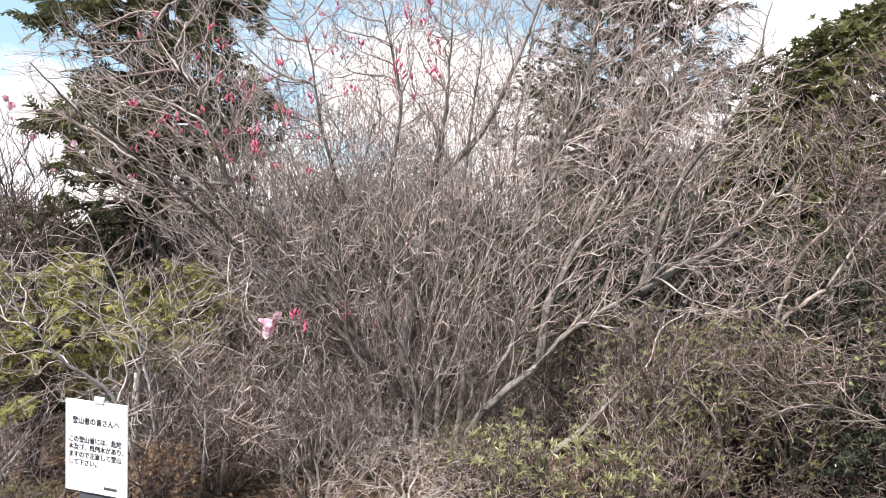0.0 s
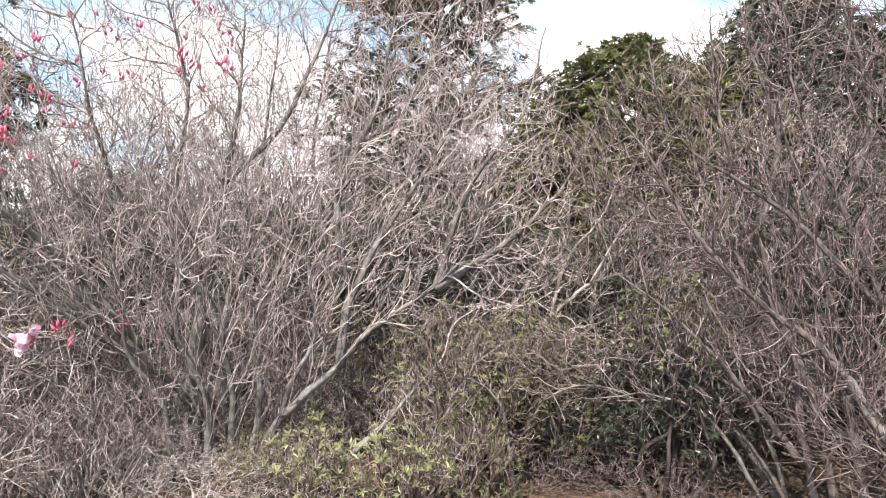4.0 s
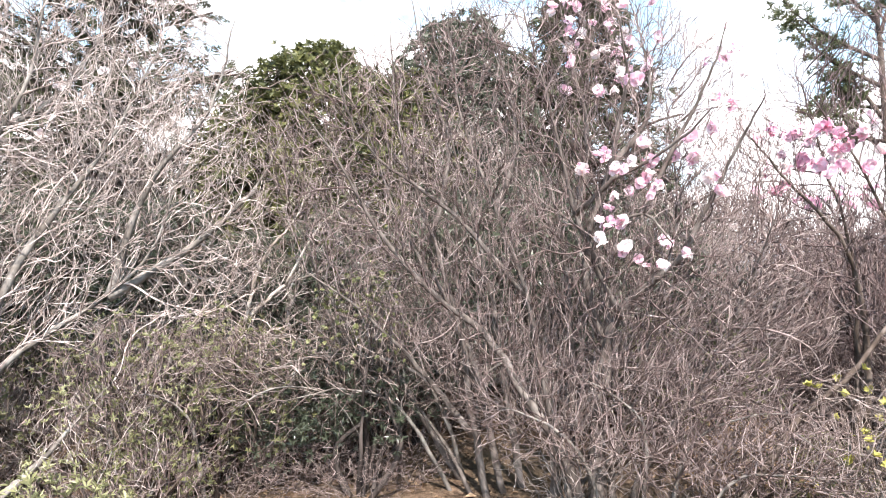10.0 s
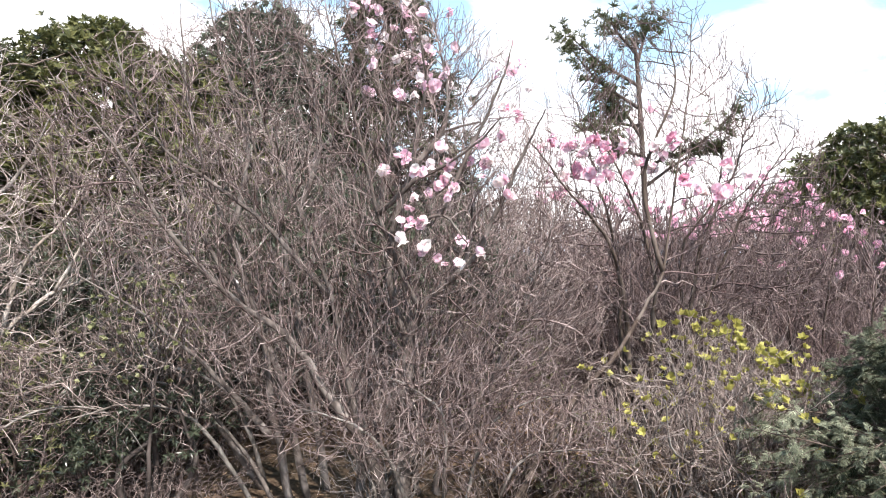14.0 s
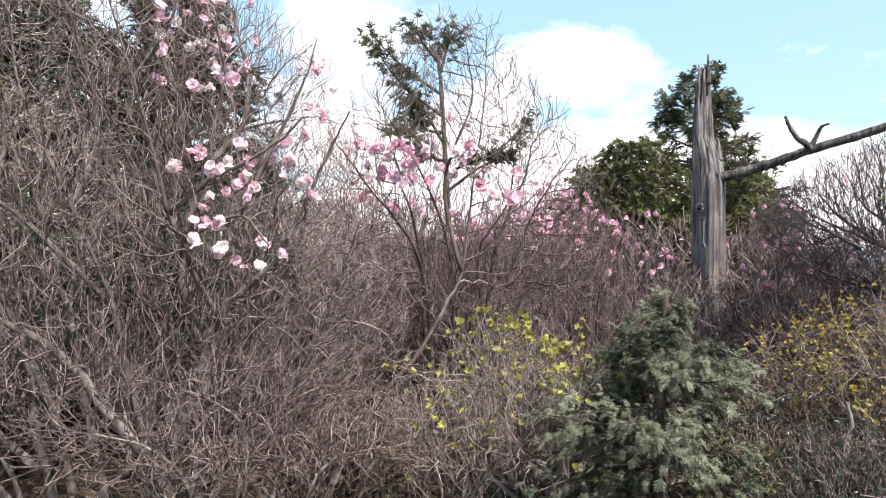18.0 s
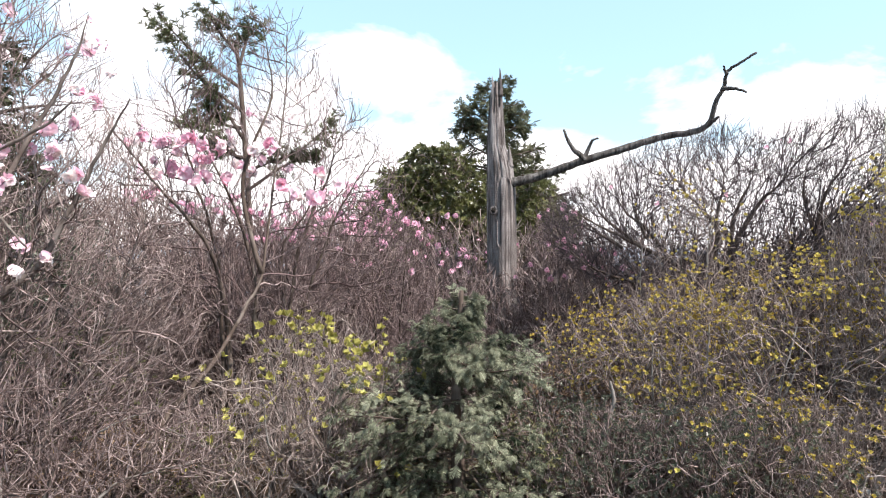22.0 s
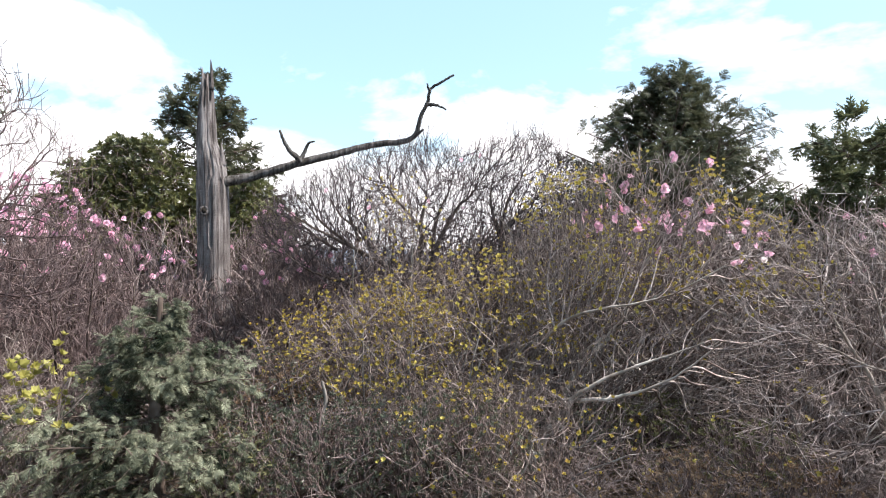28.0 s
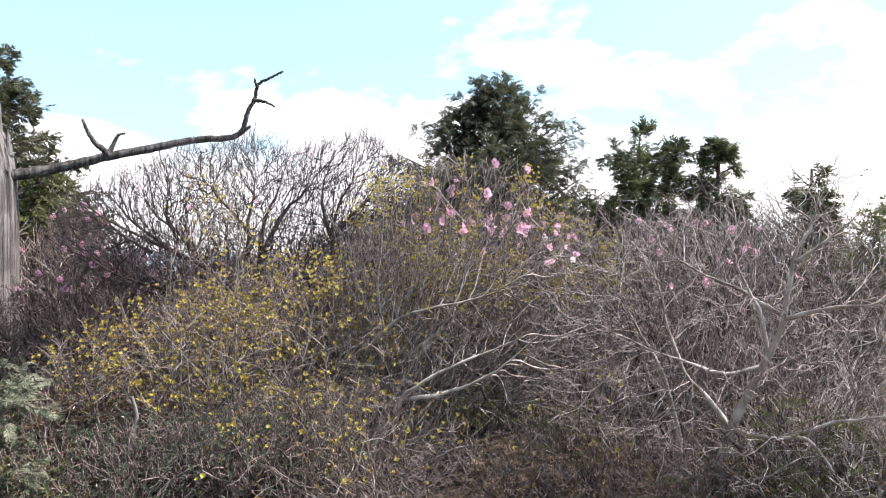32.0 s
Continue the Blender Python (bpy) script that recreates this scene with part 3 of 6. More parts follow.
def fan_limbs(rng, base, count, lean, height, r0, spread_az=(0, 360), bow=0.25):
    """Stems that rise from one base and arch outwards."""
    out = []
    for i in range(count):
        az = rng.uniform(*spread_az) if spread_az[1] - spread_az[0] < 359 else 360 * (i + rng.uniform(-0.3, 0.3)) / count
        ln = lean * rng.uniform(0.45, 1.15)
        h = height * rng.uniform(0.75, 1.08)
        dx, dy = math.sin(radians(az)), math.cos(radians(az))
        foot = base + np.array([dx, dy, 0]) * 0.05 - np.array([0, 0, 0.06])
        p = [foot]
        for f in (0.3, 0.6, 1.0):
            o = ln * (f ** (1 - bow)) + rng.uniform(-0.08, 0.08)
            p.append(base + np.array([dx * o + rng.uniform(-0.1, 0.1), dy * o + rng.uniform(-0.1, 0.1), h * f]))
        out.append((p, r0 * rng.uniform(0.6, 1.1), 0.008))
    return out


def add_leaves(ob, tips, way, template, mat, size, seed, name="foliage", share=1.0, up=None, jitter=0.5, blur=0.0):
    rng = np.random.default_rng(seed)
    pick = rng.random(len(tips)) < share
    t = tips[pick] - np.array(ob.matrix_basis.translation)
    if blur:
        t = t + blur * rng.standard_normal(t.shape)
    w = unit(way[pick]) + 0.35 * rng.standard_normal(t.shape)
    v, f = scatter(template, t, frames(w, rng, up, jitter), size * rng.uniform(0.65, 1.25, len(t)))
    return part(name, mesh_of(name, v, f, mat, False), ob, kind="stuff")


SPRAYS = [spray_template(3, 0.2, 0.075, s) for s in (2, 3)]


def clumps(tips, seed, count, reach):
    """Which shoot tips lie in one of a number of leafy patches."""
    rng = np.random.default_rng(seed)
    hit = np.zeros(len(tips), bool)
    for c in tips[rng.integers(0, len(tips), count)]:
        hit |= ((tips - c) ** 2).sum(1) < (reach * rng.uniform(0.5, 1.3)) ** 2
    return hit


FINE_SPRAYS = [spray_template(5, 0.3, 0.05, s) for s in (5, 6)]


def cypress(name, label, base, height, radius, seed, mat=None, limbs=80, per=34, size=0.3, low=0.12, tilt=12, droop=-0.1, fine=False, taper=0.8, group="", lean=(0, 0), tufts=6, rise=25, layers=0, profile=None, wood=1.0, uneven=(0.6, 1.2)):
    """A conifer with whorled limbs that carry flat sprays."""
    mat = mat or HINOKI_LEAF
    rng = np.random.default_rng(seed)
    ob = thing(name, base, label, "conifer", group)
    top = np.array([lean[0], lean[1], height])
    line = curve_through([np.array([0, 0, -0.1]), top * 0.5 + np.array([0.04, 0.03, 0]), top], 6)
    part("trunk", stem_mesh("trunk", line, np.linspace(height * 0.022 + 0.02, 0.012, len(line)), BARK_BROWN, rng), ob)
    f = np.sort(rng.uniform(low, 0.985, limbs))
    if layers:  # limbs stand in tiers
        f = low + (0.985 - low) * (np.floor((f - low) / (0.985 - low) * layers) + 0.5) / layers + rng.uniform(-0.008, 0.008, limbs)
    az = rng.uniform(0, 2 * np.pi, limbs)
    shape = np.interp(f, *profile) if profile else ((1 - f) / (1 - low)) ** taper
    ln = radius * shape * rng.uniform(*uneven, limbs) + 0.06 * radius
    i = f * (len(line) - 1)
    k = np.minimum(i.astype(int), len(line) - 2)
    start = line[k] + (line[k + 1] - line[k]) * (i - k)[:, None]
    e = np.radians(tilt + rise * f + rng.uniform(-10, 10, limbs))
    way = np.stack([np.cos(az) * np.cos(e), np.sin(az) * np.cos(e), np.sin(e)], 1)
    pts, rr = grow(rng, start, way, ln, (0.008 + 0.016 * ln) * wood, 5, 0.1, droop * 0.3)
    for q, r in zip(pts, rr):
        part("limb", lines_mesh("limb", q[None], r[None], BARK_BROWN, 4), ob)
    p, d, _, fr, kk = fork(rng, pts, rr, max(per // 5, 3), 0.22, 1.0, 50, 0.25)
    d[:, 2] *= 0.6
    keep = rng.random(len(p)) < np.clip(ln[kk] / (0.5 * radius), 0.1, 1)  # few shoots on short limbs
    p, d, fr, kk = p[keep], d[keep], fr[keep], kk[keep]
    sub, sr = grow(rng, p, d, ln[kk] * 0.42 * (1.25 - fr) + 0.05, np.full(len(p), 0.006 * wood), 3, 0.15, 0.02)
    part("spray_wood", lines_mesh("spray_wood", sub, sr, BARK_BROWN, 3), ob, kind="stuff")
    p, d, _, _, kk = fork(rng, sub, sr, tufts, 0.15, 1.0, 35, 0.4)
    d[:, 2] += droop
    turns = frames(d, rng, None, 0.35)
    sz = size * rng.uniform(0.6, 1.2, len(p))
    half = rng.random(len(p)) < 0.5
    tp = FINE_SPRAYS if fine else SPRAYS
    for t, m in ((tp[0], half), (tp[1], ~half)):
        v, fc = scatter(t, p[m], turns[m], sz[m])
        part("foliage", mesh_of("foliage", v, fc, mat), ob, kind="stuff")
    return ob


def leafy_bush(name, label, base, height, radius, seed, mat, template, size, stems=8, share=1.0, category="evergreen shrub", group="", wood=None, blur=0.02, low=0.15, fill=1400):
    """A shrub in leaf: stems, forking twigs, and leaves at the shoots."""
    rng = np.random.default_rng(seed)
    base = np.asarray(base, float)
    limbs = fan_limbs(rng, base, stems, radius * 0.8, height * 0.85, 0.014 + 0.008 * height)
    count = int(fill * radius * (0.4 + height ** 0.7))
    ob, tip, way = forked_tree(name, label, base, limbs, dome_points(rng, count, base, height, radius, low), seed + 1, wood or (BARK_BROWN, TWIG_BROWN), group, category, wiggle=0.3, buds=0, own=14, fan=2.5, twig_len=0.06)
    add_leaves(ob, tip, way, template, mat, size, seed + 2, "foliage", share, blur=blur)
    return ob


POMPOM = rosette_template(9, 0.72, 45, 7)
LUSH = rosette_template(9, 0.42, 30, 9)
WHORL = rosette_template(5, 0.3, 50, 3)
BUD = bud_template()


def limb_line(points, d0, d1, r0, r1, rooted=False):
    """A limb given by bearings and elevations, its distance running from d0 to d1."""
    n = len(points)
    p = [seen(a, e, d0 + (d1 - d0) * i / (n - 1)) for i, (a, e) in enumerate(points)]
    if rooted:
        foot = at(points[0][0], d0, -0.08)
        p = [foot] + [q for q in p if q[2] > foot[2] + 0.25]
    return p, r0, r1



# ---------------------------------------------------------------- the big bare azalea by the notice board
A_LIMBS = [
    limb_line([(-3.0, -21.8), (-3.4, -14.6), (-4.4, -12.3), (-7.5, -9.0), (-11.6, -4.3), (-16.1, -0.7), (-20.3, 3.7)], 4.6, 4.0, 0.034, 0.01, True),
    limb_line([(-3.3, -17.5), (-3.4, -10.6), (-2.6, -3.3), (-1.0, 4.6), (0.2, 11.2), (0.7, 18.9)], 4.65, 4.4, 0.06, 0.012, True),
    limb_line([(-1.4, -19.5), (-1.4, -11.6), (-2.6, -4.4), (-7.0, -0.2), (-10.1, 8.0), (-12.4, 17.6)], 4.75, 4.2, 0.055, 0.01, True),
    limb_line([(1.5, -23.6), (2.5, -18.0), (4.6, -15.0), (8.8, -11.4), (11.8, -8.3), (17.2, -4.6), (20.4, -1.0), (22.6, 5.8)], 4.1, 4.3, 0.037, 0.012, True),
    limb_line([(7.0, -19.3), (6.4, -9.5), (5.8, -5.3), (7.1, -0.6), (6.3, 7.7), (8.0, 17.9)], 5.2, 5.2, 0.065, 0.014, True),
]
A_LIMBS += [
    limb_line([(8.8, -11.4), (9.7, -5.3), (13.2, 1.0), (17.5, 7.4), (21.1, 15.2)], 4.2, 4.4, 0.035, 0.01),
    limb_line([(17.2, -4.6), (22.7, -1.0), (28.2, 4.2), (31.2, 9.8)], 4.28, 4.6, 0.032, 0.01),
    limb_line([(-4.9, -12.1), (-9.6, -8.2), (-15.6, -3.3), (-18.5, 0.3), (-22.6, 4.1), (-29.3, 9.4), (-32.5, 12.5)], 4.5, 3.5, 0.024, 0.008),
    limb_line([(-7.0, -9.5), (-11.6, -2.8), (-18.0, 4.2), (-20.8, 11.3), (-24.3, 17.2)], 4.4, 4.0, 0.022, 0.008),
    limb_line([(5.2, -23.1), (9.3, -19.2), (13.4, -15.6), (17.7, -11.0)], 3.7, 3.9, 0.035, 0.01, True),
    limb_line([(5.8, -5.3), (2.0, 3.0), (2.5, 10.0), (3.5, 18.0)], 5.0, 4.8, 0.028, 0.009),
]
A_LIMBS += [
    limb_line([(17.2, -4.6), (20.0, 4.0), (25.0, 11.0), (27.0, 18.0)], 4.3, 4.5, 0.026, 0.009),
    limb_line([(6.3, 5.7), (13.0, 10.0), (17.0, 16.0), (18.0, 22.0)], 5.2, 5.0, 0.026, 0.009),
    limb_line([(-2.6, -4.4), (-5.0, 4.0), (-4.0, 12.0), (-6.0, 21.0)], 4.7, 4.5, 0.03, 0.009),
    limb_line([(-1.0, 4.6), (4.0, 10.0), (7.0, 16.0), (10.0, 23.0)], 4.5, 4.3, 0.028, 0.009),
    limb_line([(9.7, -5.3), (8.5, 4.0), (12.0, 12.0), (14.0, 22.0)], 4.3, 4.2, 0.026, 0.009),
]
A_LIMBS += [
    limb_line([(-1.0, -20.0), (-0.4, -13.0), (-1.2, -7.0), (1.0, 0.0), (0.4, 8.0)], 4.3, 4.2, 0.028, 0.008, True),
    limb_line([(0.6, -20.0), (1.8, -13.5), (1.4, -7.5), (4.0, -1.0), (5.0, 7.0)], 4.35, 4.2, 0.026, 0.008, True),
    limb_line([(-5.0, -20.0), (-5.6, -14.0), (-8.2, -9.8), (-9.0, -3.0), (-13.0, 4.0)], 4.3, 4.1, 0.026, 0.008, True),
    limb_line([(-2.6, -20.0), (-2.4, -14.0), (-5.0, -8.0), (-4.6, -1.0), (-8.0, 6.0)], 4.25, 4.1, 0.03, 0.008, True),
    limb_line([(3.4, -20.0), (3.8, -14.0), (6.5, -8.0), (6.0, -1.0), (9.5, 6.0)], 4.4, 4.2, 0.024, 0.008, True),
]
A_HULL = ((-33, 9, 14), (-28, 4, 17), (-22, -2, 20), (-15, -7, 24), (-8, -8, 25), (0, -8, 25), (8, -9, 25), (16, -9, 24), (22, -8, 21), (26, -6, 17), (29, -3, 11))
azalea_a, tip_a, way_a = forked_tree("azalea_tree", "large leafless azalea with grey forking limbs and a few red buds", at(-3.0, 4.6), A_LIMBS, np.concatenate([crown_points(np.random.default_rng(10), 8500, A_HULL, 4.5, 0.75, 0.1), crown_points(np.random.default_rng(15), 2600, ((-30, 5, 14), (-24, 0, 15), (-16, -9, 14), (-8, -13, 12), (2, -13, 10), (8, -12, 8)), 4.2, 0.5), crown_points(np.random.default_rng(16), 2400, ((-10, 10, 25), (0, 8, 25), (10, 6, 25), (20, 5, 23), (27, 4, 15)), 4.6, 0.6)]), 11, (BARK_GREY, TWIG_PALE), "azalea trees", "azalea tree", lift=0.1, power=2.05, tip=0.0019)

# ---------------------------------------------------------------- the second azalea, in flower on one side
B_LIMBS = [
    limb_line([(57.6, -22.9), (55.9, -19.0), (51.6, -12.6), (49.1, -8.9), (44.4, -5.1), (39.7, 0.2), (36.0, 6.4), (31.9, 11.9)], 3.7, 3.5, 0.031, 0.008, True),
    limb_line([(49.1, -23.1), (47.5, -16.2), (46.5, -9.2), (43.9, -0.4), (41.3, 9.0), (40.3, 17.4)], 3.9, 3.7, 0.025, 0.008, True),
    limb_line([(54.6, -18.7), (53.4, -11.1), (52.1, -5.0), (49.6, 2.2), (46.5, 11.4), (45.5, 19.2)], 3.9, 3.7, 0.028, 0.008, True),
    limb_line([(58.5, -16.5), (59.7, -9.8), (59.0, -3.9), (56.6, 2.1), (54.6, 11.1), (52.1, 19.3)], 3.8, 3.6, 0.034, 0.008, True),
    limb_line([(59.0, -13.7), (60.4, -6.8), (64.9, -2.3), (67.0, 1.9), (69.8, 7.7), (71.4, 11.1)], 3.8, 3.4, 0.031, 0.008, True),
]
B_LIMBS += [
    limb_line([(47.5, -17.2), (43.3, -12.3), (38.1, -7.2), (32.9, -2.9)], 3.9, 3.6, 0.019, 0.008),
    limb_line([(59.5, -10.8), (57.6, -2.4), (59.4, 6.0), (60.8, 12.6), (60.3, 18.1)], 3.8, 3.5, 0.025, 0.008),
    limb_line([(48.0, -22.7), (45.4, -18.6), (41.2, -13.3), (35.8, -10.7), (30.7, -9.0)], 3.9, 4.1, 0.015, 0.004, True),
    limb_line([(56.6, 2.1), (60.0, 5.0), (65.0, 8.0), (67.5, 10.5)], 3.6, 3.2, 0.016, 0.008),
    limb_line([(60.4, -6.8), (58.0, -1.0), (62.0, 2.0), (64.5, -0.5)], 3.7, 3.2, 0.016, 0.008),
    limb_line([(52.1, -5.0), (46.0, 2.0), (38.0, 8.0), (35.5, 15.5)], 3.8, 3.6, 0.016, 0.008),
    limb_line([(50.5, -20.0), (47.0, -9.0), (42.0, 0.0), (37.5, 11.0)], 4.0, 3.9, 0.024, 0.007, True),
]
B_LIMBS += [
    limb_line([(52.0, -20.0), (50.0, -8.0), (47.5, 4.0), (43.5, 15.0)], 4.1, 4.0, 0.024, 0.007, True),
    limb_line([(56.0, -20.0), (56.0, -9.0), (54.0, 4.0), (49.5, 16.0)], 4.0, 3.9, 0.024, 0.007, True),
    limb_line([(60.0, -19.0), (63.0, -9.0), (65.0, 1.0), (64.0, 12.0)], 4.0, 3.8, 0.024, 0.007, True),
    limb_line([(62.0, -20.0), (67.0, -12.0), (70.0, -5.0), (72.5, 2.0)], 4.0, 3.7, 0.024, 0.007, True),
    limb_line([(47.0, -21.0), (41.0, -13.0), (35.0, -6.0), (31.5, 3.0)], 4.2, 4.0, 0.024, 0.007, True),
    limb_line([(49.6, 2.2), (51.5, 9.0), (50.0, 16.0), (47.0, 22.0)], 3.9, 4.0, 0.018, 0.006),
    limb_line([(56.6, 2.1), (57.5, 9.0), (56.0, 16.0), (54.5, 23.0)], 3.8, 4.0, 0.018, 0.006),
]
B_LIMBS += [
    limb_line([(59.4, 6.0), (62.5, 10.0), (62.5, 15.0), (61.0, 20.0)], 3.7, 3.9, 0.018, 0.006),
    limb_line([(62.0, 2.0), (65.0, 8.0), (67.6, 13.5), (68.6, 17.0)], 3.5, 3.4, 0.014, 0.005),
    limb_line([(43.9, -0.4), (45.5, 8.0), (43.0, 15.0), (42.0, 21.0)], 3.9, 4.1, 0.018, 0.006),
]
B_HULL = ((29, 4, 9), (33, -2, 13), (38, -8, 16), (45, -12, 19), (52, -13, 21.5), (58, -13, 21.5), (63, -13, 19), (66, -13, 17), (68.5, -13, 15), (70.5, -13, 9), (73, -12, 5), (76, -12, -3))
B_LIMBS = [(pts, thick * 1.1, thin) for pts, thick, thin in B_LIMBS]
azalea_b, tip_b, way_b = forked_tree("azalea_tree", "bushy azalea with brown twigs and pale pink blossom on one side", at(54.0, 3.85), B_LIMBS, np.concatenate([crown_points(np.random.default_rng(20), 8000, B_HULL, 3.8, 0.6, 0.2), crown_points(np.random.default_rng(25), 3800, ((54, -10, 20), (60, -12, 20), (64, -14, 17), (68, -14, 11), (71, -13, 6), (74, -12, 0)), 3.9, 0.5)]), 12, (BARK_TREE, TWIG_BROWN), "azalea trees", "azalea tree", step=0.052, kill=0.05, lift=0.09, tip=0.0017, power=2.05)

# ---------------------------------------------------------------- slender trees past the flowering azalea
C_LIMBS = [
    limb_line([(67.1, -23.2), (73.2, -15.4), (76.5, -11.4), (79.3, -7.4), (81.3, -2.9), (82.0, 4.3), (83.2, 11.2), (83.6, 18.1)], 3.6, 4.4, 0.019, 0.005, True),
    limb_line([(80.7, -9.7), (80.7, -3.0), (78.4, 4.4), (74.6, 10.9)], 4.6, 4.4, 0.024, 0.008, True),
    limb_line([(78.4, -8.8), (77.0, -1.0), (73.1, 4.5), (69.7, 9.2)], 4.5, 4.0, 0.024, 0.008, True),
    limb_line([(83.3, -6.7), (84.6, 0.9), (87.0, 6.3), (88.5, 10.2)], 4.7, 4.6, 0.02, 0.006, True),
    limb_line([(83.1, -8.6), (82.9, -1.0), (85.4, 4.1), (85.3, 12.3)], 4.8, 4.6, 0.018, 0.006, True),
    limb_line([(83.8, -9.5), (86.6, -0.1), (89.0, 4.4), (91.6, 8.6)], 4.8, 4.7, 0.018, 0.005, True),
]
C_LIMBS += [
    limb_line([(77.9, -8.9), (77.7, -1.5), (75.6, 6.0), (74.1, 11.9)], 4.8, 4.6, 0.02, 0.007, True),
    limb_line([(81.3, -2.9), (80.0, 5.0), (82.5, 12.0), (81.5, 18.0)], 4.1, 4.3, 0.016, 0.005),
]
C_HULL = ((68, 0, 8), (72, -2, 12), (76, -6, 16), (80, -8, 19), (84, -8, 18), (88, -6, 13), (91, -6, 9), (94, -5, 5))
azalea_c, tip_c, way_c = forked_tree("azalea_tree", "slender upright azalea stems with pink blossom along the top", at(79.0, 4.5), C_LIMBS, crown_points(np.random.default_rng(30), 3000, C_HULL, 4.5, 0.4), 13, (BARK_BROWN, TWIG_RED), "azalea trees", "azalea tree", lift=0.22)

# ---------------------------------------------------------------- bare tree before the horizon
F_LIMBS = [
    limb_line([(119.4, -10.0), (119.2, -4.9), (117.6, -2.8), (114.0, -0.6), (110.2, 1.6), (108.6, 2.8)], 6.0, 5.7, 0.042, 0.007, True),
    limb_line([(119.6, -9.0), (120.3, -2.0), (120.4, 1.0), (118.3, 3.6), (117.0, 5.4)], 6.0, 5.9, 0.036, 0.007),
    limb_line([(119.9, -9.0), (121.5, -2.0), (123.4, 2.0), (125.0, 4.0), (126.2, 5.4)], 6.0, 6.2, 0.036, 0.007),
    limb_line([(117.6, -2.8), (115.0, 0.8), (113.4, 2.2), (112.6, 3.4)], 5.9, 5.8, 0.022, 0.006),
    limb_line([(120.4, 1.0), (120.9, 3.4), (121.2, 5.8)], 6.0, 6.0, 0.02, 0.006),
    limb_line([(121.5, -2.0), (122.0, 1.8), (123.0, 4.2), (123.4, 6.2)], 6.1, 6.2, 0.022, 0.006),
]
F_LIMBS += [
    limb_line([(127.6, -9.0), (127.8, -0.2), (128.1, 3.2), (129.2, 5.2), (130.4, 7.4)], 6.4, 6.4, 0.032, 0.006, True),
    limb_line([(127.8, -0.2), (127.0, 2.8), (126.9, 4.8), (127.4, 6.8)], 6.4, 6.3, 0.02, 0.006),
    limb_line([(128.0, 1.0), (130.2, 3.2), (131.8, 4.8), (132.8, 6.4)], 6.4, 6.5, 0.02, 0.006),
    limb_line([(118.1, -4.9), (114.0, -3.8), (110.9, -2.7), (108.0, -0.6)], 6.0, 5.6, 0.026, 0.007),
    limb_line([(115.5, -1.4), (112.4, 0.9), (110.8, 2.6), (110.0, 3.8)], 5.9, 5.7, 0.02, 0.006),
    limb_line([(113.0, -0.8), (111.0, 0.6), (109.6, 1.8)], 5.9, 5.7, 0.016, 0.006),
    limb_line([(115.0, 0.0), (114.3, 1.6), (114.0, 3.0)], 5.9, 5.8, 0.016, 0.006),
]
F_LIMBS += [
    limb_line([(119.2, -4.9), (122.0, -3.4), (125.4, -1.6), (128.5, 0.8)], 6.0, 5.9, 0.024, 0.007),
]
F_HULL = ((106, 0, 2.5), (109, -3, 4.5), (113, -5, 6.5), (118, -6, 8.2), (121, -6, 9), (124, -5, 7.5), (128, -5, 9), (131, -4, 9.5), (134, -3, 7), (136, -1, 5))
azalea_f, tip_f, way_f = forked_tree("azalea_tree", "spreading leafless azalea with dark limbs against the sky", at(119.4, 6.0), F_LIMBS, crown_points(np.random.default_rng(40), 9500, F_HULL, 6.0, 0.7), 14, (BARK_BROWN, TWIG_BACKLIT), "azalea trees", "azalea tree", step=0.06, kill=0.045, wiggle=0.12, lift=0.09, tip=0.002)

# ---------------------------------------------------------------- leaning azalea with pink and yellow
G_LIMBS = [
    limb_line([(130.4, -23.4), (131.7, -16.9), (133.0, -15.6), (134.3, -13.4), (139.2, -10.7), (144.8, -8.4)], 4.1, 4.0, 0.06, 0.012, True),
    limb_line([(131.7, -16.4), (134.8, -10.9), (138.2, -7.2), (140.1, -2.2), (142.5, 2.6)], 4.6, 5.0, 0.05, 0.01),
    limb_line([(130.4, -18.8), (130.7, -11.0), (131.7, -6.9), (136.2, -3.8), (140.1, 0.8), (141.6, 3.6)], 4.9, 5.0, 0.045, 0.01, True),
    limb_line([(133.0, -13.9), (137.7, -13.2), (142.5, -11.4), (146.1, -8.3)], 4.1, 3.9, 0.03, 0.01),
    limb_line([(131.2, -9.0), (134.2, -6.3), (141.1, -4.7), (148.3, -0.7)], 4.3, 4.0, 0.026, 0.008),
    limb_line([(133.7, -10.9), (139.7, -5.7), (145.2, -1.6), (147.4, 1.8)], 4.7, 4.9, 0.035, 0.008),
]
G_HULL = ((128, -13, 0), (132, -14, 5), (136, -15, 6.5), (140, -15, 7), (144, -15, 6), (147, -14, 3.5), (150, -12, 1), (153, -12, -2))
G_LIMBS = [(pts, thick * 0.52, thin * 0.75) for pts, thick, thin in G_LIMBS]
azalea_g, tip_g, way_g = forked_tree("azalea_tree", "leaning azalea with twisted dark limbs and scattered pink blossom", at(130.4, 4.6), G_LIMBS, crown_points(np.random.default_rng(50), 6500, G_HULL, 4.7, 0.6), 15, (BARK_WARM, TWIG_GREY), "azalea trees", "azalea tree", lift=0.08)

lush = np.repeat(np.where(clumps(tip_g, 16, 70, 0.17) & (tip_g[:, 2] > 1.15))[0], 2)
add_leaves(azalea_g, tip_g[lush], way_g[lush], POMPOM, OCHRE_LEAF, 0.019, 17, "foliage", 0.6, blur=0.02)

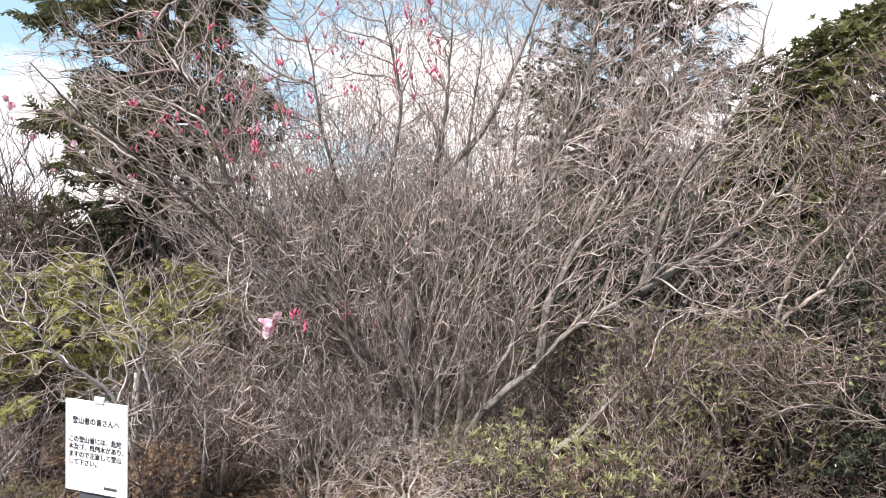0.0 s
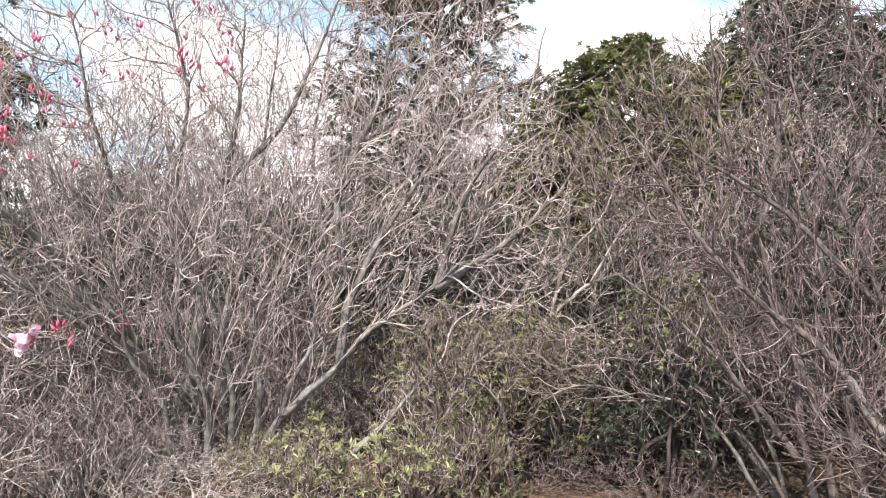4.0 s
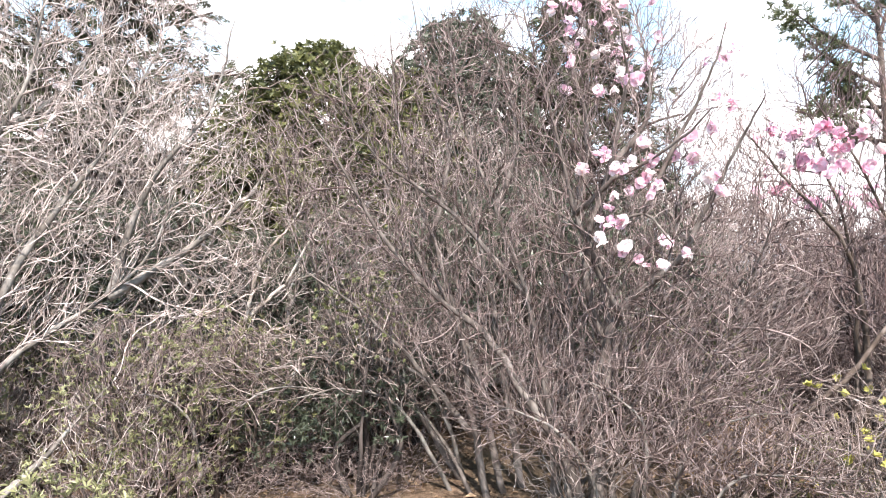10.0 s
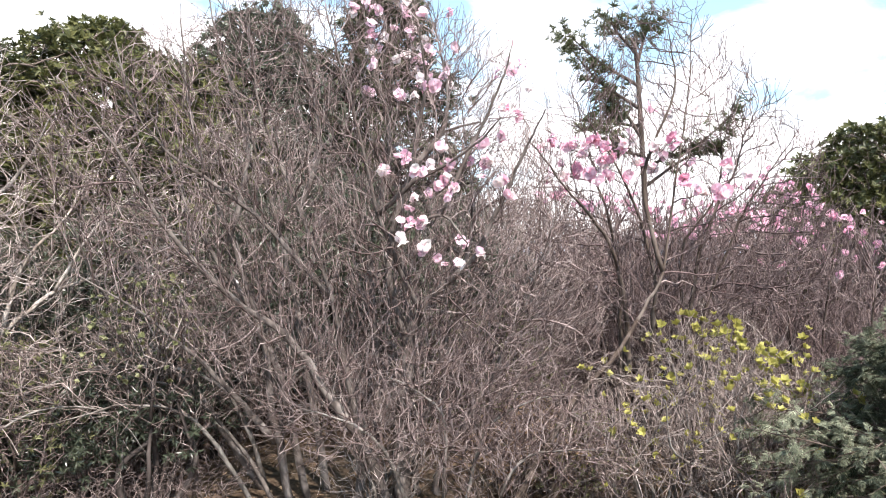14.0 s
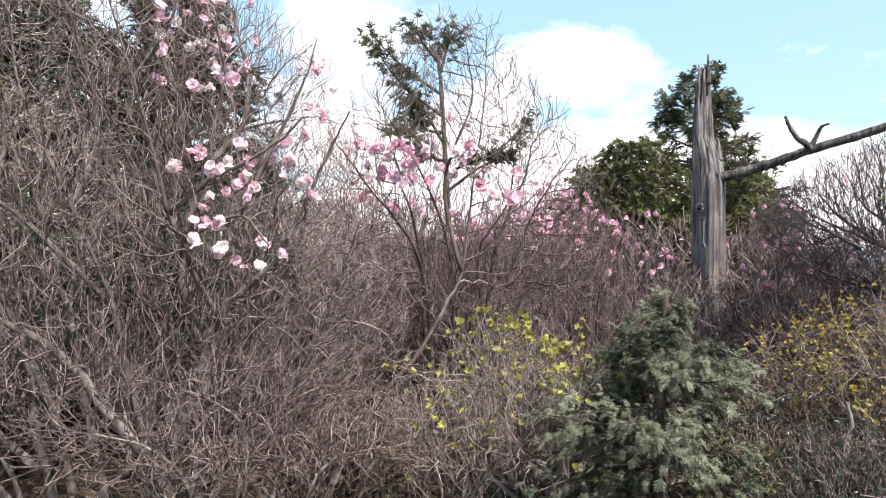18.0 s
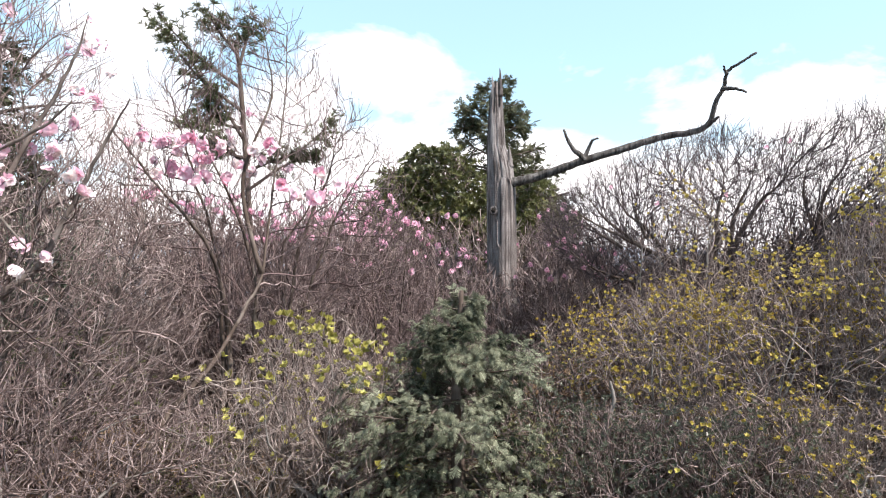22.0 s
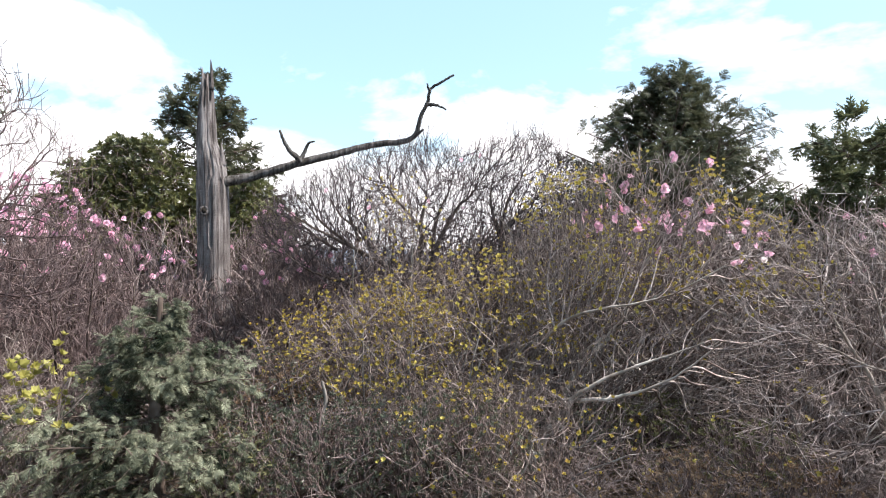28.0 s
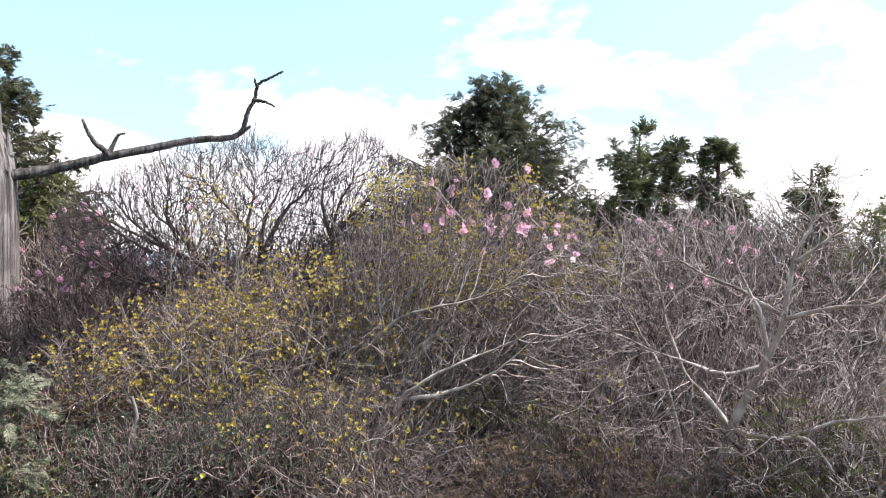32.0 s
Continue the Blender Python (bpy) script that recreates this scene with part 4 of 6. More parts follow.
# ---------------------------------------------------------------- gnarled pale tree
H_LIMBS = [
    limb_line([(160.2, -21.9), (161.1, -18.1), (161.9, -14.9), (163.1, -12.3), (164.4, -9.7), (165.8, -6.0), (166.3, -1.6), (167.4, 0.8), (167.8, 3.0)], 3.7, 3.5, 0.027, 0.006, True),
    limb_line([(161.9, -14.9), (164.6, -15.2), (167.2, -15.0), (169.1, -17.2), (171.5, -19.0)], 3.65, 3.3, 0.011, 0.005),
    limb_line([(165.4, -15.1), (169.0, -13.6), (172.5, -12.4), (176.0, -10.0)], 3.55, 3.4, 0.009, 0.005),
    limb_line([(164.4, -9.7), (161.5, -10.6), (158.4, -10.0), (154.5, -8.6), (151.2, -7.1)], 3.65, 3.4, 0.01, 0.005),
    limb_line([(161.9, -14.9), (159.6, -12.4), (158.4, -10.6), (157.0, -7.0), (156.2, -3.5)], 3.7, 3.6, 0.012, 0.005),
    limb_line([(158.6, -21.7), (157.9, -16.0), (157.0, -11.3), (154.6, -7.0), (152.6, -4.0)], 4.0, 3.9, 0.02, 0.006, True),
]
H_LIMBS += [
    limb_line([(166.3, -1.6), (168.3, 0.0), (170.0, 1.6)], 3.5, 3.4, 0.009, 0.005),
    limb_line([(165.8, -6.0), (162.6, -4.0), (159.6, -2.6), (157.0, -1.0)], 3.6, 3.5, 0.01, 0.005),
    limb_line([(164.4, -9.7), (164.0, -6.1), (162.6, -3.0), (161.8, -0.4)], 3.6, 3.5, 0.012, 0.005),
    limb_line([(165.8, -6.0), (168.6, -5.0), (171.4, -4.6), (173.6, -3.0)], 3.55, 3.4, 0.01, 0.005),
]
H_HULL = ((146, -13, -2), (149, -16, 2), (154, -18, 3), (161, -19, 4), (166, -19, 5), (169, -19, 6), (172, -18, 2), (176, -17, -4))
H_LIMBS = [(pts, thick * 1.25, thin * 1.2) for pts, thick, thin in H_LIMBS]
gnarled, tip_h, way_h = forked_tree("gnarled_tree", "gnarled leafless tree with crooked pale grey branches", at(159.8, 3.9), H_LIMBS, crown_points(np.random.default_rng(60), 3000, H_HULL, 3.7, 0.5), 16, (BARK_WARM, TWIG_WARM), "", "bare tree", step=0.06, kill=0.055, wiggle=0.3, lift=0.03, tip=0.0015, twig_len=0.09, fan=2.0, power=2.9)

# ---------------------------------------------------------------- sprawling shrubs round the shady hollow
S_LIMBS = [
    limb_line([(47.0, -20.0), (44.0, -13.5), (39.0, -10.6), (33.5, -10.2), (28.5, -11.6)], 4.2, 4.0, 0.016, 0.004, True),
    limb_line([(44.0, -13.5), (41.0, -9.6), (36.5, -8.6), (31.5, -8.8)], 4.2, 4.3, 0.014, 0.005),
    limb_line([(46.0, -20.0), (41.0, -15.0), (36.0, -13.2), (31.0, -13.8)], 4.0, 3.8, 0.016, 0.005, True),
    limb_line([(48.5, -20.0), (48.0, -14.0), (50.0, -11.0), (53.5, -10.0)], 4.1, 4.0, 0.016, 0.005, True),
    limb_line([(26.5, -14.5), (29.5, -13.0), (33.0, -13.2), (35.5, -14.4), (37.5, -17.2)], 3.9, 3.8, 0.006, 0.003),
    limb_line([(24.5, -20.0), (23.5, -15.5), (21.5, -13.0), (19.0, -12.2)], 3.9, 3.8, 0.013, 0.004, True),
]
S_HULL = ((18, -14, -10.5), (23, -14, -9), (29, -14, -8), (36, -14, -7), (43, -15, -6.5), (49, -15, -7), (54, -14, -9))
forked_tree("sprawling_shrub", "low leafless shrub arching over a shady hollow", at(47.0, 4.2), S_LIMBS, crown_points(np.random.default_rng(70), 1900, S_HULL, 4.1, 0.4), 17, (BARK_GREY, TWIG_MID), "", "bare shrub", wiggle=0.3, lift=0.0, fan=2.0, focus=(0.4, 0.2, 0.2), buds=0)
R_LIMBS = [
    limb_line([(60.0, -22.0), (57.0, -18.0), (53.5, -15.6), (49.5, -14.6)], 3.7, 3.4, 0.014, 0.004, True),
    limb_line([(62.0, -22.0), (62.5, -17.0), (60.0, -13.6), (56.0, -11.8)], 3.7, 3.4, 0.014, 0.004, True),
    limb_line([(64.0, -22.0), (66.0, -17.5), (69.5, -14.6), (73.0, -13.6)], 3.7, 3.5, 0.014, 0.004, True),
    limb_line([(66.0, -22.0), (69.0, -19.4), (73.0, -18.2), (77.0, -17.8)], 3.6, 3.4, 0.012, 0.004, True),
]
R_HULL = ((47, -17, -13), (52, -19, -11.5), (58, -20, -10.5), (64, -20, -10.5), (70, -20, -11.5), (75, -20, -13), (79, -19, -16))
forked_tree("sprawling_shrub", "low leafless shrub with brown tangled twigs below the flowering azalea", at(62.0, 3.7), R_LIMBS, crown_points(np.random.default_rng(85), 1300, R_HULL, 3.5, 0.4), 22, (BARK_GREY, TWIG_BROWN), "", "bare shrub", wiggle=0.4, fan=2.0, twigs=0.4, buds=0)

P_LIMBS = [
    limb_line([(24.0, -18.0), (25.0, -11.0), (27.5, -7.5), (31.0, -4.0), (34.5, -2.5), (37.5, 0.5)], 4.7, 4.5, 0.024, 0.006, True),
    limb_line([(27.5, -7.5), (29.0, -2.0), (32.0, 2.0), (33.5, 6.5)], 4.6, 4.5, 0.014, 0.005),
    limb_line([(31.0, -4.0), (33.5, 0.5), (36.5, 3.5)], 4.5, 4.4, 0.012, 0.005),
    limb_line([(22.0, -18.0), (20.5, -12.5), (22.5, -8.5), (24.0, -6.5), (26.5, -5.5)], 4.4, 4.3, 0.026, 0.008, True),
    limb_line([(25.0, -11.0), (29.5, -9.0), (33.5, -6.5), (37.0, -6.0)], 4.6, 4.5, 0.013, 0.005),
]
P_HULL = ((19, -12, -6), (23, -11, 0), (27, -9, 6), (31, -9, 9), (35, -8, 8), (39, -7, 4), (41, -6, 1))
forked_tree("crooked_shrub", "leafless shrub with crooked pale lichened branches", at(24.0, 4.7), P_LIMBS, crown_points(np.random.default_rng(80), 1000, P_HULL, 4.6, 0.4), 18, (BARK_WARM, TWIG_GREY), "", "bare shrub", wiggle=0.45, fan=2.0, twigs=0.35, buds=0)

# ---------------------------------------------------------------- wiry sapling by the notice board
W_LIMBS = [
    limb_line([(-24.5, -20.0), (-27.0, -13.5), (-30.3, -9.6), (-32.8, -6.4), (-34.8, -2.6)], 3.9, 3.7, 0.013, 0.005, True),
    limb_line([(-23.5, -20.0), (-24.4, -13.0), (-26.0, -7.0), (-27.2, -3.4), (-29.0, 1.5)], 4.0, 3.9, 0.012, 0.005, True),
    limb_line([(-21.0, -20.0), (-20.5, -14.5), (-22.5, -10.0), (-23.2, -5.0)], 4.1, 4.0, 0.011, 0.004, True),
    limb_line([(-19.5, -20.0), (-18.3, -14.0), (-16.2, -10.5), (-13.0, -8.5)], 4.2, 4.0, 0.012, 0.004, True),
    limb_line([(-27.0, -13.5), (-26.4, -10.5), (-28.2, -6.5), (-27.6, -4.0)], 3.9, 3.8, 0.008, 0.003),
    limb_line([(-14.0, -20.0), (-14.4, -15.0), (-12.2, -11.0), (-12.8, -7.0)], 4.3, 4.2, 0.012, 0.004, True),
]
W_HULL = ((-35, -10, 0), (-30, -14, 0), (-25, -17, -2), (-20, -18, -5), (-15, -18, -7), (-11, -18, -8))
forked_tree("wiry_sapling", "thin leafless sapling with crooked pale grey stems", at(-24.5, 3.9), W_LIMBS, crown_points(np.random.default_rng(90), 700, W_HULL, 4.0, 0.35), 19, (BARK_PALE, TWIG_PALE), "", "bare shrub", wiggle=0.4, fan=2.0, twigs=0.3, buds=0, own=10)

# ---------------------------------------------------------------- broken dead trunk with one long arm
SNAG_D = 7.0


def build_snag():
    rng = np.random.default_rng(21)
    base = at(102.1, SNAG_D)
    ob = thing("dead_trunk", base, "weathered grey broken-off dead trunk with one long bare limb", "dead tree")
    side = np.array([math.cos(radians(102.4)), -math.sin(radians(102.4)), 0])
    deep = np.array([math.sin(radians(102.4)), math.cos(radians(102.4)), 0])
    # outline: elevation, bearing of either edge
    outline = np.array([(-24.0, 100.3, 104.9), (-16.0, 100.9, 104.3), (-6.0, 101.1, 103.75), (1.3, 101.15, 103.85), (4.7, 101.15, 103.8), (6.2, 101.2, 103.6), (7.4, 101.2, 103.2), (8.4, 101.2, 102.85), (10.0, 101.3, 102.75), (12.0, 101.45, 102.6), (13.3, 101.6, 102.5), (15.4, 102.1, 102.4)])
    n, sides = 96, 44
    el = np.linspace(-24, 15.4, n)
    lo, hi = np.interp(el, outline[:, 0], outline[:, 1]) - 0.04, np.interp(el, outline[:, 0], outline[:, 2]) + 0.04
    ang = np.arange(sides) * 2 * np.pi / sides
    # long torn streaks that wander and fade, and deep cracks
    knots = 10
    streak = rng.standard_normal((knots, sides)) * 0.022
    row = np.linspace(0, knots - 1, n)
    k = np.minimum(row.astype(int), knots - 2)
    w = (row - k)[:, None]
    rough = streak[k] * (1 - w) + streak[k + 1] * w + 0.008 * rng.standard_normal((n, sides))
    rough += 0.05 * np.sin(2 * ang[None] + 0.07 * np.arange(n)[:, None]) + 0.035 * np.sin(3 * ang[None] - 0.11 * np.arange(n)[:, None])
    for _ in range(26):
        a, c, ln, dp = rng.integers(sides), rng.integers(10, n), rng.integers(8, 30), rng.uniform(0.06, 0.16)
        for q in range(max(c - ln, 0), min(c + ln, n)):
            rough[q, (a + (q - c) // 14) % sides] -= dp * (1 - abs(q - c) / ln) ** 0.5
    # broken top: every strip ends at its own height
    cap = 12.2 + 1.0 * rng.standard_normal(sides)
    tall = np.abs((ang - 0.2 + np.pi) % (2 * np.pi) - np.pi)
    cap = np.maximum(np.clip(cap, 10.4, 14.2), 14.8 - 2.6 * tall)
    verts = []
    for q in range(n):
        mid, r = (lo[q] + hi[q]) / 2, SNAG_D * radians(hi[q] - lo[q]) / 2
        for i in range(sides):
            e = min(el[q], cap[i] + 0.02 * q / n)
            c = seen(mid, e, SNAG_D) - base
            c = c + (side * math.cos(ang[i]) + deep * math.sin(ang[i])) * r * (1 + rough[q, i])
            verts.append(tuple(c))
    verts.append(tuple(seen(102.0, 11.0, SNAG_D) - base))
    faces = [(s * sides + i, s * sides + (i + 1) % sides, (s + 1) * sides + (i + 1) % sides, (s + 1) * sides + i) for s in range(n - 1) for i in range(sides)]
    faces += [((n - 1) * sides + i, (n - 1) * sides + (i + 1) % sides, n * sides) for i in range(sides)]
    me = bpy.data.meshes.new("trunk")
    me.from_pydata(verts, [], faces)
    me.materials.append(DEAD_WOOD)
    part("trunk", me, ob)
    # shards standing off the broken top and the torn shoulder
    for a, e0, e1, back, w in ((102.4, 12.6, 15.0, -0.03, 0.03), (101.7, 12.4, 14.4, -0.02, 0.03), (102.0, 12.4, 14.0, 0.05, 0.03), (103.2, 6.4, 8.3, -0.06, 0.045), (103.0, 6.6, 8.0, 0.04, 0.04)):
        pts = [seen(a, e0, SNAG_D) - base + deep * back, seen(a + 0.02, (e0 + e1) / 2, SNAG_D) - base + deep * back, seen(a - 0.05, e1, SNAG_D) - base + deep * back]
        part("splinter", stem_mesh("splinter", curve_through(pts, 5), np.linspace(w, 0.004, 11), DEAD_WOOD, rng, 6, 0.12), ob)
    # knot hole with a raised lip; a near-black plug paints its shade
    c = seen(101.75, 2.6, SNAG_D - 0.19) - base
    kn = [c + (side * math.cos(a) + np.array([0, 0, 1.25]) * math.sin(a)) * 0.032 + deep * 0.01 for a in np.linspace(0, 2 * np.pi, 15)]
    part("knot", stem_mesh("knot", kn, np.full(15, 0.014), DEAD_WOOD, rng, 6, 0.2), ob)
    part("knot_hole", stem_mesh("knot_hole", [c + deep * 0.03, c + deep * 0.008, c - deep * 0.004], [0.034, 0.03, 0.022], HOLE_SHADE, rng, 9, 0.1), ob, "dark plug painted as the shade of a hollow")

    def arm(name, pts, d, r0, r1, parent):
        p = [seen(a, e, q) - base for (a, e), q in zip(pts, np.linspace(d[0], d[1], len(pts)))]
        line = curve_through(p, 7)
        line[1:] += 0.0022 * rng.standard_normal(line[1:].shape)
        return part(name, stem_mesh(name, line, np.linspace(1, 0, len(line)) ** 1.3 * (r0 - r1) + r1, DEAD_LIMB, rng, 10, 0.05), parent)

    big = arm("limb", [(102.9, 4.9), (103.6, 5.1), (105.85, 5.6), (109.15, 6.7), (113.2, 7.8), (116.2, 8.6), (118.95, 8.95), (120.05, 9.6), (120.5, 11.1), (121.1, 12.3), (121.4, 13.5), (122.3, 14.05), (123.5, 14.7)], (6.95, 6.6), 0.058, 0.011, ob)
    arm("side_branch", [(109.9, 6.95), (109.4, 7.45), (108.9, 7.85), (108.45, 8.6), (108.2, 9.1), (108.05, 9.6)], (6.8, 6.7), 0.034, 0.012, big)
    arm("side_branch", [(109.7, 7.0), (110.15, 7.85), (110.4, 8.45), (110.65, 8.7), (111.0, 8.8)], (6.8, 6.75), 0.026, 0.008, big)
    arm("side_branch", [(121.0, 12.2), (121.8, 12.15), (122.8, 11.75)], (6.65, 6.5), 0.024, 0.009, big)
    arm("side_branch", [(121.35, 13.3), (121.2, 13.6), (121.1, 13.95)], (6.64, 6.6), 0.02, 0.007, big)
    arm("side_branch", [(119.9, 9.4), (120.35, 9.7), (120.75, 10.0)], (6.66, 6.55), 0.026, 0.012, big)


def dead_wood(name, dark, mid, pale):
    m = Mat(name, 0.9, 0.15)
    grain = m.noise(26.0, 9, 0.7, (1, 1, 0.05))
    blot = m.noise(3.0, 4)
    col = m.ramp(grain, ((0.38, dark), (0.5, mid), (0.64, pale)))
    col = m.mix(m.ramp(blot, ((0.4, (0, 0, 0)), (0.7, (0.6, 0.6, 0.6)))), col, dark)
    return m.base(col).bump(grain, 1.0, 0.03).mat


DEAD_WOOD = dead_wood("weathered_wood", (0.055, 0.045, 0.042), (0.2, 0.176, 0.168), (0.36, 0.33, 0.315))
DEAD_LIMB = dead_wood("weathered_limb", (0.04, 0.034, 0.03), (0.115, 0.104, 0.096), (0.22, 0.204, 0.19))
ROTTEN = dead_wood("rotten_heartwood", (0.08, 0.045, 0.025), (0.3, 0.2, 0.12), (0.55, 0.43, 0.3))
# near-black wood that stands for the shade in the knot hole
HOLE_SHADE = dead_wood("knot_hole_shade", (0.012, 0.01, 0.008), (0.03, 0.025, 0.02), (0.06, 0.05, 0.04))
build_snag()

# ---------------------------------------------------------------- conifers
cypress("cypress_tree", "tall dark cypress with sunlight painted into its yellow-green sprays", at(-24.5, 7.2), 6.8, 1.35, 31, HINOKI_SUN_TINT, limbs=190, per=55, size=0.16, low=0.05, taper=0.45, tufts=10, tilt=0, droop=-0.25)
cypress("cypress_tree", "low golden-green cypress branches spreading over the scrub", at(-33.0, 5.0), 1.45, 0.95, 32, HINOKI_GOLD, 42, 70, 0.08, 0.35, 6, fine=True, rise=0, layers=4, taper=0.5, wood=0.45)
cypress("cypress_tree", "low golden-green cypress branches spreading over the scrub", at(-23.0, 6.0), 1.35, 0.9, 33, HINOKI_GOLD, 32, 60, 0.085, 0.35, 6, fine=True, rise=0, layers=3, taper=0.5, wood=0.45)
cypress("cypress_tree", "tall dark cypress rising behind the bare azalea", at(17.0, 8.8), 7.4, 2.0, 34, limbs=190, per=45, size=0.16, low=0.15, taper=0.6, tufts=8)
cypress("cypress_tree", "dark cypress behind the flowering azalea", at(57.5, 7.4), 4.85, 1.35, 35, limbs=150, per=45, size=0.15, low=0.2, taper=0.6, tufts=7)
cypress("cypress_tree", "dark rounded cypress behind the dead trunk", at(101.9, 9.6), 5.1, 1.55, 36, limbs=170, per=50, size=0.14, low=0.1, tufts=7, rise=6, profile=((0.0, 0.45, 0.62, 0.78, 0.92, 1.0), (1.0, 0.85, 0.7, 0.42, 0.2, 0.04)))
cypress("cypress_tree", "broad dark cypress with ragged top on the slope", at(142.7, 8.2), 4.6, 2.2, 37, limbs=300, per=55, size=0.13, low=0.15, tilt=22, tufts=7, fine=True, rise=22, wood=0.5, profile=((0.0, 0.4, 0.6, 0.75, 0.88, 1.0), (0.95, 0.8, 0.58, 0.36, 0.16, 0.02)))
cypress("fir_tree", "open flat-topped fir with spreading branches", at(155.0, 7.5), 3.35, 0.55, 39, FIR_LEAF, 62, 55, 0.14, 0.45, 2, 0.05, rise=12, layers=5, tufts=8, wood=0.6, profile=((0.0, 0.6, 0.9, 1.0), (1.0, 1.0, 0.95, 0.8)), uneven=(0.75, 1.15))
cypress("cypress_tree", "small dark cypress behind the gnarled tree", at(161.4, 7.5), 3.3, 0.48, 40, FIR_LEAF, 80, 40, 0.13, 0.2, taper=0.55, tufts=7)
cypress("cypress_tree", "small dark cypress behind the gnarled tree", at(168.0, 7.0), 2.85, 0.4, 41, FIR_LEAF, 55, 40, 0.13, 0.2, taper=0.6)
SKIRTED = ((0.0, 0.3, 0.52, 0.6, 0.68, 0.74, 0.86, 1.0), (0.9, 0.95, 1.0, 0.7, 0.3, 0.42, 0.12, 0.02))
cypress("young_cypress", "young cypress with pale silvery drooping sprays", at(98.8, 3.6), 1.3, 0.58, 42, HINOKI_SILVER, 110, 75, 0.056, 0.04, 8, -0.3, True, tufts=10, rise=15, wood=0.35, uneven=(0.35, 1.3), profile=SKIRTED)


def build_sparse_fir():
    rng = np.random.default_rng(51)
    d = 6.2
    base = at(80.7, d)
    ob = thing("fir_tree", base, "thin sparse fir with a few needled branches", "conifer")
    trunk = [base * 0 - np.array([0, 0, 0.1])] + [seen(a, e, d) - base for a, e in ((80.5, -6.0), (80.3, -1.5), (79.8, 8.2), (79.3, 15.2), (79.0, 16.5))]
    line = curve_through(trunk, 5)
    part("trunk", stem_mesh("trunk", line, np.linspace(0.045, 0.01, len(line)), BARK_BROWN, rng), ob)
    arms = (((79.4, 12.9), (76.5, 14.8), (73.6, 17.3)), ((79.5, 11.0), (76.0, 13.6), (73.1, 17.2)), ((79.7, 8.6), (77.9, 11.4), (76.5, 12.2)), ((79.8, 6.3), (77.4, 9.0), (76.0, 9.6)),
            ((79.8, 5.8), (81.5, 6.6), (84.5, 7.9), (87.0, 10.1)), ((79.4, 14.7), (79.9, 16.4), (80.4, 17.7)), ((79.2, 15.6), (77.9, 17.1), (77.2, 18.1)), ((80.0, 4.3), (83.3, 6.6), (85.8, 7.3)), ((79.6, 9.5), (78.0, 9.8), (76.8, 10.6)), ((79.8, 7.0), (78.5, 7.4), (77.6, 8.4)))
    sub_p, sub_d = [], []
    for pts in arms:
        p = curve_through([seen(a, e, d + rng.uniform(-0.3, 0.3) * (i > 0)) - base for i, (a, e) in enumerate(pts)], 6)
        part("limb", stem_mesh("limb", p, np.linspace(0.018, 0.005, len(p)), BARK_BROWN, rng, 6), ob)
        ln = np.linspace(0.028, 0.008, len(p))
        q, w, _, _, _ = fork(rng, p[None], ln[None], 32, 0.2, 1.0, 42)
        w[:, 2] = 0.35 * w[:, 2] + 0.12
        s, r = grow(rng, q, w, np.full(len(q), 0.22), np.full(len(q), 0.004), 3, 0.12, 0.04)
        part("spray_wood", lines_mesh("spray_wood", s, r, BARK_BROWN, 3), ob, kind="stuff")
        q, w, _, _, _ = fork(rng, s, r, 4, 0.2, 1.0, 30)
        sub_p.append(q)
        sub_d.append(w)
    q, w = np.concatenate(sub_p), np.concatenate(sub_d)
    v, f = scatter(rosette_template(9, 0.13, 48, 12), q, frames(w + np.array([0, 0, 0.35]), rng), 0.06 * rng.uniform(0.6, 1.2, len(q)))
    part("foliage", mesh_of("foliage", v, f, FIR_LEAF), ob, kind="stuff")


build_sparse_fir()

# ---------------------------------------------------------------- broad-leaved evergreens
leafy_bush("evergreen_tree", "rounded glossy green broad-leaved tree", at(34.0, 6.8), 3.6, 1.15, 61, BROAD_LEAF, LUSH, 0.064, 11, category="evergreen tree", low=0.35, fill=1150)
leafy_bush("evergreen_tree", "rounded glossy green broad-leaved tree", at(30.0, 7.0), 3.05, 0.8, 57, BROAD_LEAF, LUSH, 0.064, 9, category="evergreen tree", low=0.35, fill=1150)
leafy_bush("evergreen_tree", "dull green broad-leaved tree behind the brown azalea", at(41.5, 7.2), 3.5, 0.9, 62, BROAD_LEAF, LUSH, 0.064, 9, category="evergreen tree", low=0.35, fill=1150)
leafy_bush("evergreen_tree", "tall dull green tree behind the brown azalea", at(46.5, 7.6), 4.3, 1.1, 58, HOLLY_LEAF, LUSH, 0.06, 9, category="evergreen tree", low=0.35, fill=1150)
leafy_bush("evergreen_tree", "glossy broad-leaved tree beside the dead trunk", at(96.6, 8.7), 3.7, 1.0, 63, BROAD_LEAF, LUSH, 0.064, 13, category="evergreen tree", low=0.2, fill=900)
leafy_bush("evergreen_tree", "glossy broad-leaved tree behind the blossoming azaleas", at(93.4, 8.9), 3.4, 0.8, 59, BROAD_LEAF, LUSH, 0.064, 10, category="evergreen tree", low=0.2, fill=900)
leafy_bush("evergreen_tree", "glossy broad-leaved tree beside the dead trunk", at(100.2, 8.4), 3.0, 0.7, 60, BROAD_LEAF, LUSH, 0.064, 11, category="evergreen tree", low=0.2, fill=900)
leafy_bush("evergreen_tree", "small dark broad-leaved tree below the long dead limb", at(105.3, 8.9), 3.4, 0.7, 67, BROAD_LEAF, LUSH, 0.06, 10, category="evergreen tree", low=0.2, fill=700)
